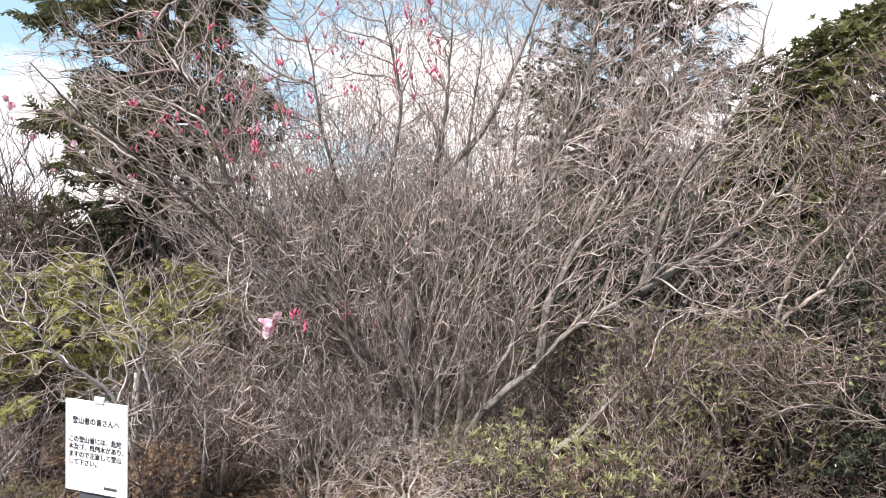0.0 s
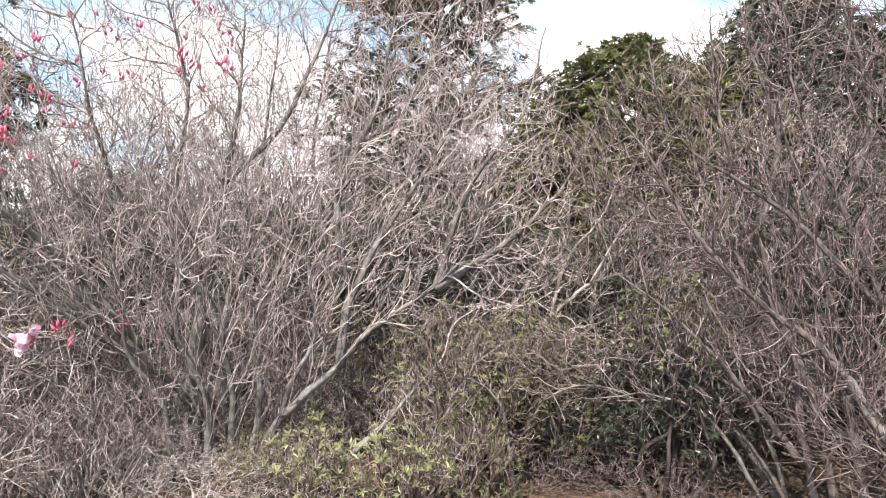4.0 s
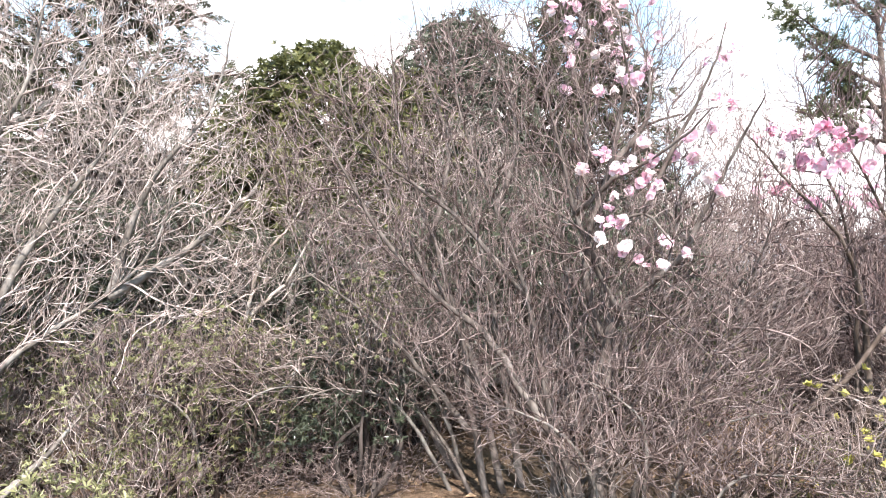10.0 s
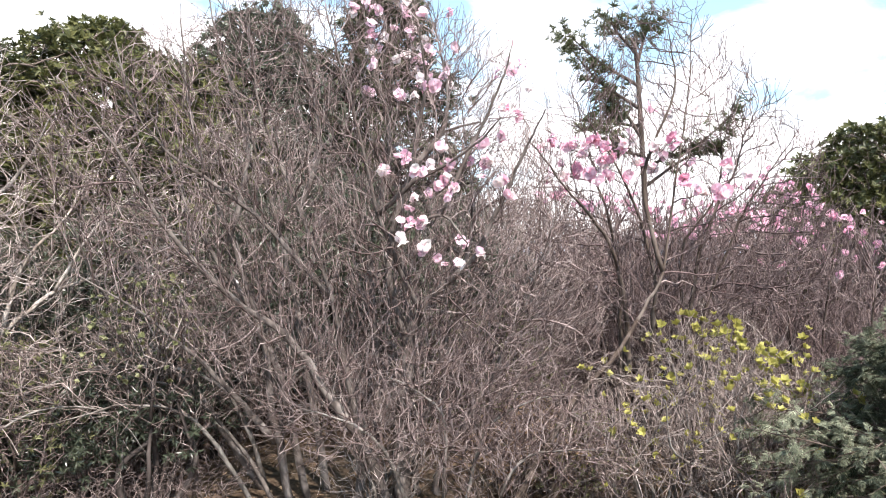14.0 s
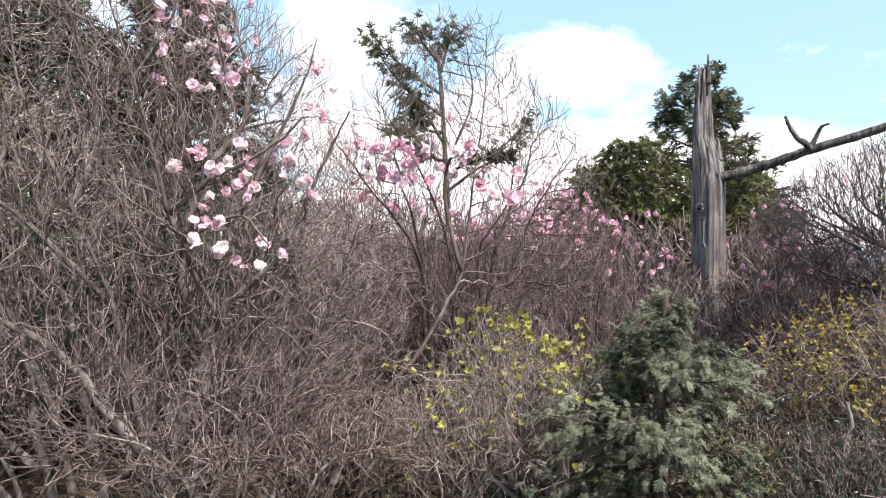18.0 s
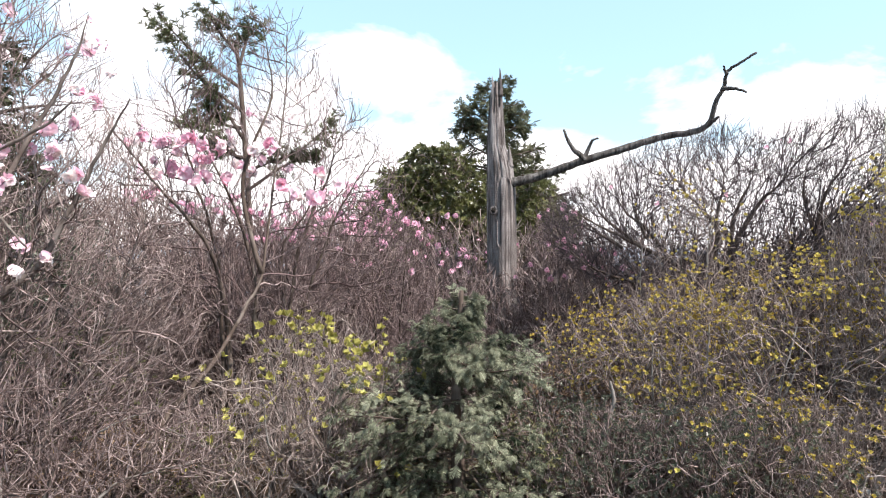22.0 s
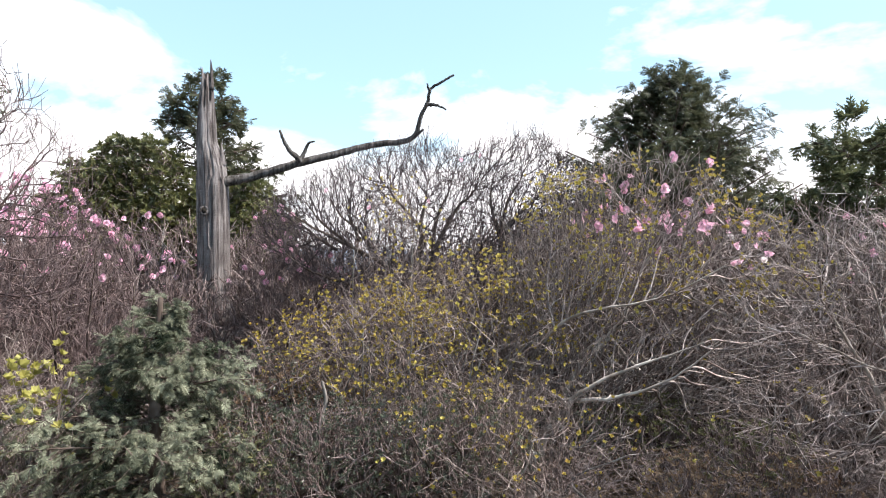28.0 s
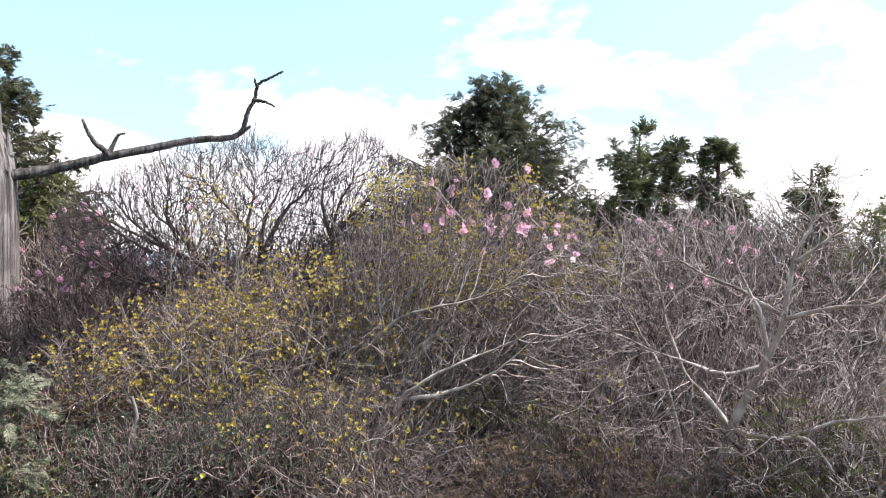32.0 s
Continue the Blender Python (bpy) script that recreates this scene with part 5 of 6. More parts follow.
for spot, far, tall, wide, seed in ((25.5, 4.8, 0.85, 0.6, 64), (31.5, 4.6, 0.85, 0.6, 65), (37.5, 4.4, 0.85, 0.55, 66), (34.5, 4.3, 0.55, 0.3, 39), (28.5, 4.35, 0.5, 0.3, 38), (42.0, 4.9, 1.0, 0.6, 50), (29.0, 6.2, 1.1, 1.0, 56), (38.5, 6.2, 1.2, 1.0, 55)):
    leafy_bush("evergreen_shrub", "dark small-leaved shrub roofing a shady hollow", at(spot, far), tall, wide, seed, HOLLY_LEAF, WHORL, 0.042, 9, wood=(BARK_SHADED, TWIG_BROWN), low=0.5, fill=1700)
leafy_bush("evergreen_shrub", "tall dense dark small-leaved shrub", at(35.5, 5.7), 1.95, 0.7, 54, HOLLY_LEAF, WHORL, 0.048, 10, wood=(BARK_SHADED, TWIG_BROWN), low=0.3)
leafy_bush("evergreen_shrub", "dense dark small-leaved shrub behind bare branches", at(27.5, 6.0), 1.7, 0.8, 53, HOLLY_LEAF, WHORL, 0.048, 10, wood=(BARK_SHADED, TWIG_BROWN), low=0.3)
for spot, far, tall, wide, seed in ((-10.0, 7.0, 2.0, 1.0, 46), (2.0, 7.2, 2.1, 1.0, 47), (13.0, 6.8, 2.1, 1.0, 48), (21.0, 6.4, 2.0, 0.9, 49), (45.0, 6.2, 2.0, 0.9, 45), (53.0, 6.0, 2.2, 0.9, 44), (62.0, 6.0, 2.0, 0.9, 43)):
    leafy_bush("evergreen_shrub", "dark evergreen shrub deep in the thicket", at(spot, far), tall, wide, seed, HOLLY_LEAF, WHORL, 0.06, 9, wood=(BARK_SHADED, TWIG_BROWN), low=0.2, fill=1000)
for spot, far, tall, wide, seed in ((11.5, 4.6, 1.0, 0.42, 72), (22.0, 4.15, 1.0, 0.45, 52), (28.0, 4.3, 1.05, 0.4, 42), (-14.0, 5.4, 1.3, 0.7, 75), (66.0, 5.0, 1.1, 0.6, 76), (141.0, 4.4, 0.5, 0.5, 78)):
    leafy_bush("evergreen_shrub", "olive-leaved shrub among the bare branches", at(spot, far), tall, wide, seed, OLIVE_LEAF, WHORL, 0.03, 8, share=0.6)
for spot, far, tall, wide, seed in ((18.0, 4.1, 1.1, 0.42, 67), (25.0, 4.2, 1.15, 0.36, 73)):
    leafy_bush("evergreen_shrub", "shrub with pale yellow-green leaves among the bare branches", at(spot, far), tall, wide, seed, FRESH_LEAF, WHORL, 0.028, 6, share=0.4, low=0.4)
leafy_bush("evergreen_shrub", "shrub with small yellow-green new leaves", at(37.5, 3.95), 1.35, 0.34, 79, FRESH_LEAF, POMPOM, 0.028, 6, share=0.4, wood=(BARK_SHADED, TWIG_MID), low=0.65)
leafy_bush("evergreen_shrub", "fresh green low shrub", at(6.8, 3.6), 0.52, 0.26, 68, FRESH_LEAF, WHORL, 0.046, 5, share=0.45)
leafy_bush("evergreen_shrub", "fresh green low shrub", at(14.0, 3.6), 0.5, 0.28, 69, FRESH_LEAF, WHORL, 0.046, 5, share=0.5)
leafy_bush("evergreen_shrub", "green evergreen bush at the edge of the scrub", at(174.5, 6.0), 2.1, 0.8, 70, OLIVE_LEAF, WHORL, 0.06, 9)
leafy_bush("evergreen_shrub", "low glossy small-leaved shrub under the azaleas", at(116.0, 4.0), 0.5, 0.4, 96, OLIVE_LEAF, WHORL, 0.026, 6, share=0.4)
leafy_bush("evergreen_shrub", "small-leaved green shrub low on the slope", at(111.5, 4.1), 0.35, 0.36, 71, OLIVE_LEAF, WHORL, 0.026, 6, share=0.4)
for spot, far, tall, wide, seed in ((108.5, 3.8, 0.4, 0.3, 141), (113.0, 3.6, 0.42, 0.3, 144), (118.5, 3.6, 0.38, 0.3, 147), (123.5, 3.6, 0.4, 0.3, 150), (106.0, 4.4, 0.5, 0.35, 153)):
    leafy_bush("evergreen_shrub", "low shrub with tiny shiny grey-green leaves", at(spot, far), tall * 1.6, wide * 1.3, seed, HOLLY_LEAF, WHORL, 0.024, 7, share=0.9, fill=1500)
leafy_bush("evergreen_shrub", "low green shrub under the gnarled tree", at(167.0, 3.6), 0.42, 0.3, 51, FRESH_LEAF, WHORL, 0.032, 6, share=0.5)

# ---------------------------------------------------------------- shrubs breaking into yellow leaf


def spaced(points, seed, gap, most):
    """A choice of points that keep their distance from one another."""
    rng = np.random.default_rng(seed)
    out = []
    for k in rng.permutation(len(points)):
        if len(out) == most:
            break
        if not out or ((points[out] - points[k]) ** 2).sum(1).min() > gap * gap:
            out.append(k)
    return np.array(out, int)


def yellow_shrub(label, base, height, radius, seed, mat, size, count, gap=0.045, bare=0.4, more=1):
    rng = np.random.default_rng(seed)
    ob, tip, way = forked_tree("yellow_shrub", label, base, fan_limbs(rng, base, 8, radius, height * 0.85, 0.016), dome_points(rng, 600, base, height * 1.05, radius * 1.3), seed + 1, (BARK_GREY, TWIG_MID), "yellow-leafed shrubs", "shrub", wiggle=0.3, own=12, fan=2.5, tip=0.0016, twigs=0.45)
    high = np.where((tip[:, 2] > base[2] + height * bare) & (rng.random(len(tip)) < 0.25 + 0.75 * clumps(tip, seed + 3, 12, 0.24)))[0]
    keep = np.repeat(high[spaced(tip[high], seed + 4, gap, count)], more)
    add_leaves(ob, tip[keep], way[keep], POMPOM, mat, size, seed + 2, "foliage", up=None, blur=0.03 if more > 1 else 0)
    return ob


yellow_shrub("shrub with bright yellow-green young leaf whorls", at(85.5, 3.9), 1.0, 0.5, 81, YELLOW_LEAF, 0.038, 120, 0.045, 0.72)
yellow_shrub("shrub with scattered yellow-green young leaf whorls", at(88.0, 3.8), 0.8, 0.42, 82, YELLOW_LEAF, 0.034, 60, 0.06, 0.3)
yellow_shrub("shrub with bright yellow-green young leaf whorls", at(80.5, 3.8), 0.72, 0.4, 83, YELLOW_LEAF, 0.034, 60, 0.05, 0.35)
for spot, far, tall, wide, seed, count in ((113.0, 4.6, 1.1, 0.5, 84, 160), (117.5, 4.4, 1.25, 0.55, 85, 260), (122.0, 4.3, 1.35, 0.6, 87, 330), (126.5, 4.4, 1.35, 0.6, 99, 300), (118.5, 4.9, 2.0, 0.3, 86, 25), (120.0, 3.9, 0.6, 0.45, 102, 50), (125.5, 3.8, 0.65, 0.45, 105, 90), (131.5, 3.8, 0.6, 0.45, 108, 70), (152.5, 4.0, 0.8, 0.45, 114, 25), (171.0, 4.0, 0.75, 0.5, 117, 25)):
    yellow_shrub("shrub dotted with small yellow and ochre young leaves", at(spot, far), tall, wide, seed, OCHRE_LEAF, 0.019, count * 3 if tall > 1 else count, 0.018, 0.5 if tall > 1 else 0.3, 2)
yellow_shrub("tall shrub dotted with small yellow young leaves", at(132.5, 5.4), 1.75, 0.6, 90, OCHRE_LEAF, 0.019, 400, 0.018, 0.5, 2)
yellow_shrub("tall shrub dotted with small yellow young leaves", at(138.5, 5.3), 1.55, 0.65, 94, OCHRE_LEAF, 0.019, 400, 0.018, 0.5, 2)

# ---------------------------------------------------------------- thicket of bare shrubs


def thicket_kind(label, seed, height, lean, mats, points, stems=7, wiggle=0.3, tip=0.0019, step=0.065):
    rng = np.random.default_rng(seed)
    z = np.zeros(3)
    limbs = fan_limbs(rng, z, stems, lean, height * 0.8, 0.024)
    ob, _, _ = forked_tree("bare_shrub", label, z, limbs, dome_points(rng, points, z, 1.75, lean * 1.25, 0.08), seed + 1, mats, "thicket shrubs", "shrub", step=step, kill=step * 0.85, wiggle=wiggle, tip=tip, buds=0, own=12, fan=3.0, twigs=0.5 if points > 500 else 0.25)
    return ob


KINDS = [
    thicket_kind("tangled leafless shrub with grey twigs", 101, 1.5, 0.7, (BARK_GREY, TWIG_GREY), 1500),
    thicket_kind("tangled leafless shrub with pale twigs", 104, 1.5, 0.8, (BARK_PALE, TWIG_PALE), 1500),
    thicket_kind("tangled leafless shrub with brown twigs", 107, 1.5, 0.65, (BARK_BROWN, TWIG_BROWN), 1500),
    thicket_kind("leafless shrub with reddish-brown twigs", 110, 1.5, 0.7, (BARK_BROWN, TWIG_RED), 1500),
    thicket_kind("leafless grey shrub at the back of the thicket", 113, 1.5, 0.7, (BARK_GREY, TWIG_MID), 1900, 7, 0.25, 0.0038, 0.08),
    thicket_kind("leafless reddish shrub at the back of the thicket", 116, 1.5, 0.7, (BARK_BROWN, TWIG_BROWN), 1900, 7, 0.25, 0.0038, 0.08),
    thicket_kind("wiry leafless shrub with crooked pale stems", 119, 1.4, 0.75, (BARK_PALE, TWIG_PALE), 430, 12, 0.5, 0.0024, 0.07),
    thicket_kind("wiry leafless shrub with crooked grey stems", 122, 1.4, 0.75, (BARK_GREY, TWIG_GREY), 430, 12, 0.5, 0.0024, 0.07),
    thicket_kind("wiry leafless shrub with dark brown stems", 125, 1.4, 0.75, (BARK_BROWN, TWIG_BROWN), 430, 12, 0.5, 0.0024, 0.07),
]
KIND_HEIGHT = 1.75
placed = set()


def shrub(kind, az, dist, top_el, turn):
    """A shrub whose top stands at an elevation angle seen from the path."""
    place = at(az, dist, -0.03)
    size = (EYE_Z + dist * math.tan(radians(top_el)) - place[2]) / KIND_HEIGHT
    if size < 0.12:
        return
    wide = min(max(size, 0.55), 1.3)
    m = Matrix.Translation(place) @ Matrix.Rotation(radians(turn), 4, "Z") @ Matrix.Diagonal((wide, wide, size, 1))
    if kind in placed:
        copy_thing(KINDS[kind], m @ Matrix.Diagonal((*KINDS[kind].scale, 1)).inverted())
    else:
        placed.add(kind)
        KINDS[kind].matrix_basis = m


SKYLINE = ((-45, -33, -26, -18, 5, 62, 68, 76, 84, 92, 104, 112, 122, 134, 150, 164, 176), (8, 4, 2, 7, 8, 9, 4, 3, 3, 3, 2, 0.5, 0.5, 3, 3, 1.5, -3))
rng = np.random.default_rng(120)
for dist, step, high in ((3.8, 6.5, -13.0), (4.25, 6.0, -9.0), (4.7, 6.5, -9.5), (5.8, 6.5, -5.0), (7.2, 5.0, 1.0), (8.4, 5.0, 30.0)):
    for az in np.arange(-42, 178, step):
        cap = high
        if dist == 4.25 and az > 22:
            continue
        a = az + rng.uniform(-0.5, 0.5) * step
        dd = dist + rng.uniform(-0.4, 0.4)
        if abs(a - 98.6) < 10 and dd < 4.2 or 23 < a < 43 and dd < 5.3 or -36 < a < -26 and dd < 3.7:
            continue
        if -20 < a < 58 and 5.2 < dist < 8 and rng.random() < 0.35:
            continue
        if -8 < a < 4 and dd < 4.35:  # open before the stems of the large azalea
            continue
        if a < 23 and dd < 4.4 and rng.random() < 0.45:
            continue
        if 128 < a < 152 and dd < 5.2 and dist > 4 or 81 < a < 93 and dd < 4.3:
            continue
        if a > 103 and dd < 5.2 and rng.random() < (0.6 if dist > 4 else 0.25) or 44 < a < 76 and dd < 5.2 and rng.random() < 0.65:
            continue
        if a > 103 and dist < 4:
            cap = -17.0
        top = min(float(np.interp(a, *SKYLINE)), cap) + rng.uniform(-3, 1)
        if abs(a - 102) < 6 and dd < 7.3:
            top = min(top, -3.2)  # low before the dead trunk
        k = (0, 1, 0, 2)[rng.integers(4)] if az < 62 else (2, 3, 3, 2, 0)[rng.integers(5)]
        if dist > 7:
            k = 4 if az < 62 or rng.random() < 0.2 else 5
        elif dist < 5:
            k = 6 if rng.random() < (0.75 if az < 4 else 0.5 if az < 23 else 0.3) else 7 if az > 23 or rng.random() < 0.4 else 8
            if az > 62 and rng.random() < (0.6 if az < 103 else 0.9):
                k = 8
        shrub(k, a, dd, top, rng.uniform(0, 360))

for k, a, dd, top, turn in ((6, 168.0, 3.6, -14.0, 40), (7, 165.5, 4.4, -6.5, 15), (6, 170.5, 4.3, -5.5, 75), (6, 173.5, 4.0, -8.5, 190), (2, 175.0, 4.8, -4.0, 160), (6, 172.5, 3.7, -13.5, 130), (7, 163.0, 3.7, -16.0, 220), (6, 175.0, 3.9, -12.5, 300), (8, 155.5, 3.7, -15.5, 80), (8, 147.0, 3.8, -16.5, 10), (7, 112.0, 4.2, -15.0, 60), (8, 115.5, 4.4, -12.5, 170), (8, -19.0, 4.3, -10.0, 20), (7, -12.0, 4.6, -9.0, 200)):
    shrub(k, a, dd, top, turn)
for k, a, dd, top, turn in ((7, -6.0, 5.1, -6.0, 40), (8, -1.0, 5.2, -5.0, 140), (7, 4.0, 5.0, -7.0, 250), (8, 2.0, 4.7, -11.0, 20), (7, -8.5, 4.8, -10.0, 310), (6, 9.0, 4.8, -9.0, 80), (6, -3.0, 3.75, -18.0, 90), (6, 3.5, 3.8, -18.0, 190), (6, -6.5, 4.4, -12.0, 60), (8, 26.0, 4.1, -16.5, 15), (8, 31.0, 4.25, -17.5, 95), (8, 36.5, 4.0, -17.5, 205), (8, 41.0, 4.2, -15.5, 300), (8, -25.0, 4.0, -12.0, 110)):
    shrub(k, a, dd, top, turn)

# ---------------------------------------------------------------- flowering azaleas farther back
def azalea_bush(label, az, dist, top_el, radius, seed, mats, stems=9, group="azalea trees"):
    rng = np.random.default_rng(seed)
    base = at(az, dist)
    h = EYE_Z + dist * math.tan(radians(top_el)) - base[2]
    limbs = fan_limbs(rng, base, stems, radius * 0.9, h * 0.8, 0.03)
    return forked_tree("azalea_tree", label, base, limbs, dome_points(rng, 2300, base, h * 0.97, radius * 1.3, 0.2), seed + 1, mats, group, "azalea tree", step=0.075, kill=0.065, lift=0.12, tip=0.0024, buds=0.15, own=16)



BUSHES = [
    azalea_bush("distant azalea crowned with bright pink blossom", 88.5, 6.4, 4.5, 0.65, 141, (BARK_BROWN, TWIG_RED)),
    azalea_bush("azalea with reddish twigs and scattered small blossom", 93.5, 5.8, 2.2, 0.65, 144, (BARK_BROWN, TWIG_RED)),
    azalea_bush("azalea with reddish twigs and scattered small blossom", 109.0, 6.2, -0.5, 0.5, 147, (BARK_BROWN, TWIG_RED)),
    azalea_bush("azalea with reddish twigs and scattered small blossom", 99.0, 7.8, 1.5, 0.6, 150, (BARK_BROWN, TWIG_RED)),
    azalea_bush("bare azalea with brown twigs and a few pink flowers", 136.0, 6.0, 2.8, 0.7, 177, (BARK_BROWN, TWIG_BROWN)),
    azalea_bush("bare azalea with brown twigs and a few pink flowers", 146.0, 5.8, 2.6, 0.7, 180, (BARK_BROWN, TWIG_BROWN)),
    azalea_bush("azalea with reddish twigs and scattered small blossom", 133.5, 5.7, 2.2, 0.65, 195, (BARK_BROWN, TWIG_BROWN)),
    azalea_bush("azalea with reddish twigs and scattered small blossom", 140.0, 6.2, 3.2, 0.65, 198, (BARK_BROWN, TWIG_RED)),
    azalea_bush("azalea with reddish twigs and scattered small blossom", 108.0, 7.6, 3.0, 0.5, 183, (BARK_BROWN, TWIG_RED)),
    azalea_bush("bare azalea with a few pink flowers", 152.5, 5.2, 2.0, 0.7, 153, (BARK_BROWN, TWIG_GREY)),
    azalea_bush("bare azalea with a few pink flowers", 158.5, 5.2, 2.8, 0.7, 192, (BARK_BROWN, TWIG_GREY)),
    azalea_bush("bare azalea with a few pink flowers", 165.0, 5.0, 2.8, 0.7, 156, (BARK_BROWN, TWIG_MID)),
    azalea_bush("azalea with reddish twigs and scattered small blossom", 78.0, 6.2, 3.5, 0.65, 186, (BARK_BROWN, TWIG_RED)),
    azalea_bush("azalea with reddish twigs and scattered small blossom", 84.0, 5.6, 2.0, 0.6, 189, (BARK_BROWN, TWIG_RED)),
    azalea_bush("bare azalea with pinkish buds at the edge of the wood", -36.5, 6.3, 9.0, 0.7, 159, (BARK_BROWN, TWIG_RED)),
    azalea_bush("upright leafless azalea among the trees", -9.0, 6.8, 12.0, 0.9, 201, (BARK_GREY, TWIG_GREY)),
    azalea_bush("upright leafless azalea among the trees", -16.0, 6.4, 8.0, 0.8, 204, (BARK_GREY, TWIG_GREY)),
    azalea_bush("upright leafless azalea among the trees", 2.0, 7.2, 14.0, 1.0, 165, (BARK_GREY, TWIG_GREY)),
    azalea_bush("upright leafless azalea among the trees", 19.0, 7.0, 15.0, 0.9, 168, (BARK_GREY, TWIG_GREY)),
    azalea_bush("upright leafless azalea among the trees", 66.0, 5.8, 4.0, 0.8, 171, (BARK_GREY, TWIG_GREY)),
    azalea_bush("upright leafless azalea among the trees", 46.0, 6.2, 11.0, 0.8, 174, (BARK_GREY, TWIG_GREY)),
]

# ---------------------------------------------------------------- low leafy plants along the edge
LOW = [
    leafy_bush("low_shrub", "low small-leaved dark green shrub", (0, 0, 0), 0.55, 0.35, 401, HOLLY_LEAF, WHORL, 0.03, 6, 0.8, "shrub", "low shrubs"),
    leafy_bush("low_shrub", "low olive-green shrub with thin stems", (0, 0, 0), 0.6, 0.35, 404, OLIVE_LEAF, WHORL, 0.03, 6, 0.6, "shrub", "low shrubs"),
    leafy_bush("dry_shrub", "low shrub with withered orange-brown leaves", (0, 0, 0), 0.6, 0.4, 407, DEAD_LEAF, WHORL, 0.035, 6, 0.7, "shrub", "low shrubs"),
]
LOW_SPOTS = ((0, 4.3, 113.5, 0.7), (2, 4.0, 93.0, 0.8), (1, 3.7, 104.5, 0.9), (2, 4.4, 107.5, 1.1), (2, 4.7, 110.0, 1.2), (2, 4.6, 114.0, 1.0), (1, 3.9, 90.0, 0.9), (2, 4.0, 118.5, 0.9), (1, 3.9, 125.0, 1.0), (0, 4.3, 134.0, 0.9), (1, 3.7, 166.5, 1.2), (2, 3.6, 152.0, 0.8), (1, 3.5, 157.0, 0.7), (2, 3.6, 163.0, 0.8), (1, 3.5, 169.0, 0.8), (2, 3.5, 144.0, 0.7),
             (1, 3.6, 172.0, 1.2), (1, 3.9, 148.0, 0.9), (1, 3.9, 75.0, 0.9), (2, 4.0, 70.0, 0.9), (1, 3.7, 20.5, 0.9), (1, 3.9, 2.0, 0.7), (2, 3.8, -24.0, 0.7), (1, 3.6, -34.0, 0.7))
for n, (k, far, spot, size) in enumerate(LOW_SPOTS):
    m = Matrix.Translation(at(spot, far, -0.02)) @ Matrix.Rotation(n * 1.7, 4, "Z") @ Matrix.Scale(size, 4)
    if n in (0, 1, 2):  # the first of each kind
        LOW[k].matrix_basis = m
    else:
        copy_thing(LOW[k], m @ Matrix.Diagonal((*LOW[k].scale, 1)).inverted())

# ---------------------------------------------------------------- notice board


def build_notice():
    board_w, board_h = 0.36, 0.42
    mid = np.array([-1.565, 2.91, 0.63])
    x = unit(np.array([0.951, -0.309, -0.012]))  # turned a little, hanging askew
    y = unit(np.cross(np.array([0.0, 0.0, 1.0]), x))
    z = np.cross(x, y)
    m = Matrix(((x[0], y[0], z[0], mid[0]), (x[1], y[1], z[1], mid[1]), (x[2], y[2], z[2], mid[2]), (0, 0, 0, 1)))
    ob = new("notice_board")
    ob.matrix_basis = m
    tagged(ob, "white laminated hiking notice with black writing on a stake", "sign")

    def box(name, sx, sy, sz, place, mat, label=""):
        bm = bmesh.new()
        bmesh.ops.create_cube(bm, size=1, matrix=Matrix.Translation(place) @ Matrix.Diagonal((sx, sy, sz, 1)))
        bmesh.ops.bevel(bm, geom=bm.edges[:], offset=min(sx, sy, sz) * 0.2, segments=2, affect="EDGES")
        me = bpy.data.meshes.new(name)
        bm.to_mesh(me)
        me.materials.append(mat)
        return part(name, me, ob, label)

    white = Mat("laminated_paper", 0.35, 0.4)
    white.base(white.ramp(white.noise(7.0, 5), ((0.3, (0.74, 0.75, 0.77)), (0.6, (0.83, 0.84, 0.85)))))
    ink = Mat("black_ink", 0.6, 0.2)
    ink.base(ink.ramp(ink.noise(30.0), ((0.3, (0.015, 0.015, 0.02)), (0.7, (0.04, 0.04, 0.05)))))
    dark = Mat("dark_plate", 0.5, 0.3)
    dark.base(dark.ramp(dark.noise(12.0), ((0.3, (0.05, 0.055, 0.07)), (0.7, (0.09, 0.095, 0.11)))))
    post = Mat("grey_stake", 0.85, 0.2)
    post.base(post.ramp(post.noise(20.0, 5, 0.6, (1, 1, 0.1)), ((0.3, (0.12, 0.1, 0.085)), (0.7, (0.3, 0.27, 0.24)))))
    box("board", board_w, 0.006, board_h, (0, 0, 0), white.mat)
    box("clip", 0.055, 0.014, 0.03, (0.02, -0.002, board_h / 2 + 0.008), white.mat)
    box("lower_plate", 0.26, 0.008, 0.13, (0.02, 0.012, -board_h / 2 - 0.055), dark.mat, "dark plate under the notice")
    drop = mid[2] - float(ground_z(mid[0], mid[1])) + 0.15
    box("stake", 0.045, 0.035, drop + 0.2, (0.02, 0.038, -drop / 2 + 0.1), post.mat, "weathered wooden stake")
    texts = (("登山者の皆さんへ", 0.0345, -0.137, 0.104), ("この登山道には、危険", 0.031, -0.16, 0.018), ("木及び、風倒木があり、", 0.031, -0.16, -0.017), ("ますので注意して登山", 0.031, -0.16, -0.052), ("して下さい。", 0.031, -0.16, -0.087))
    for body, size, tx, tz in texts:
        cu = bpy.data.curves.new("writing", "FONT")
        cu.body, cu.size, cu.extrude, cu.offset = body, size, 0.0006, 0.0004
        t = new("writing", cu)
        t.data.materials.append(ink.mat)
        t.parent = ob
        t.matrix_basis = Matrix.Translation((tx, -0.0045, tz)) @ Matrix.Rotation(radians(90), 4, "X")
    box("writing_bar", 0.075, 0.0016, 0.012, (0.085, -0.004, -0.178), dark.mat)


build_notice()

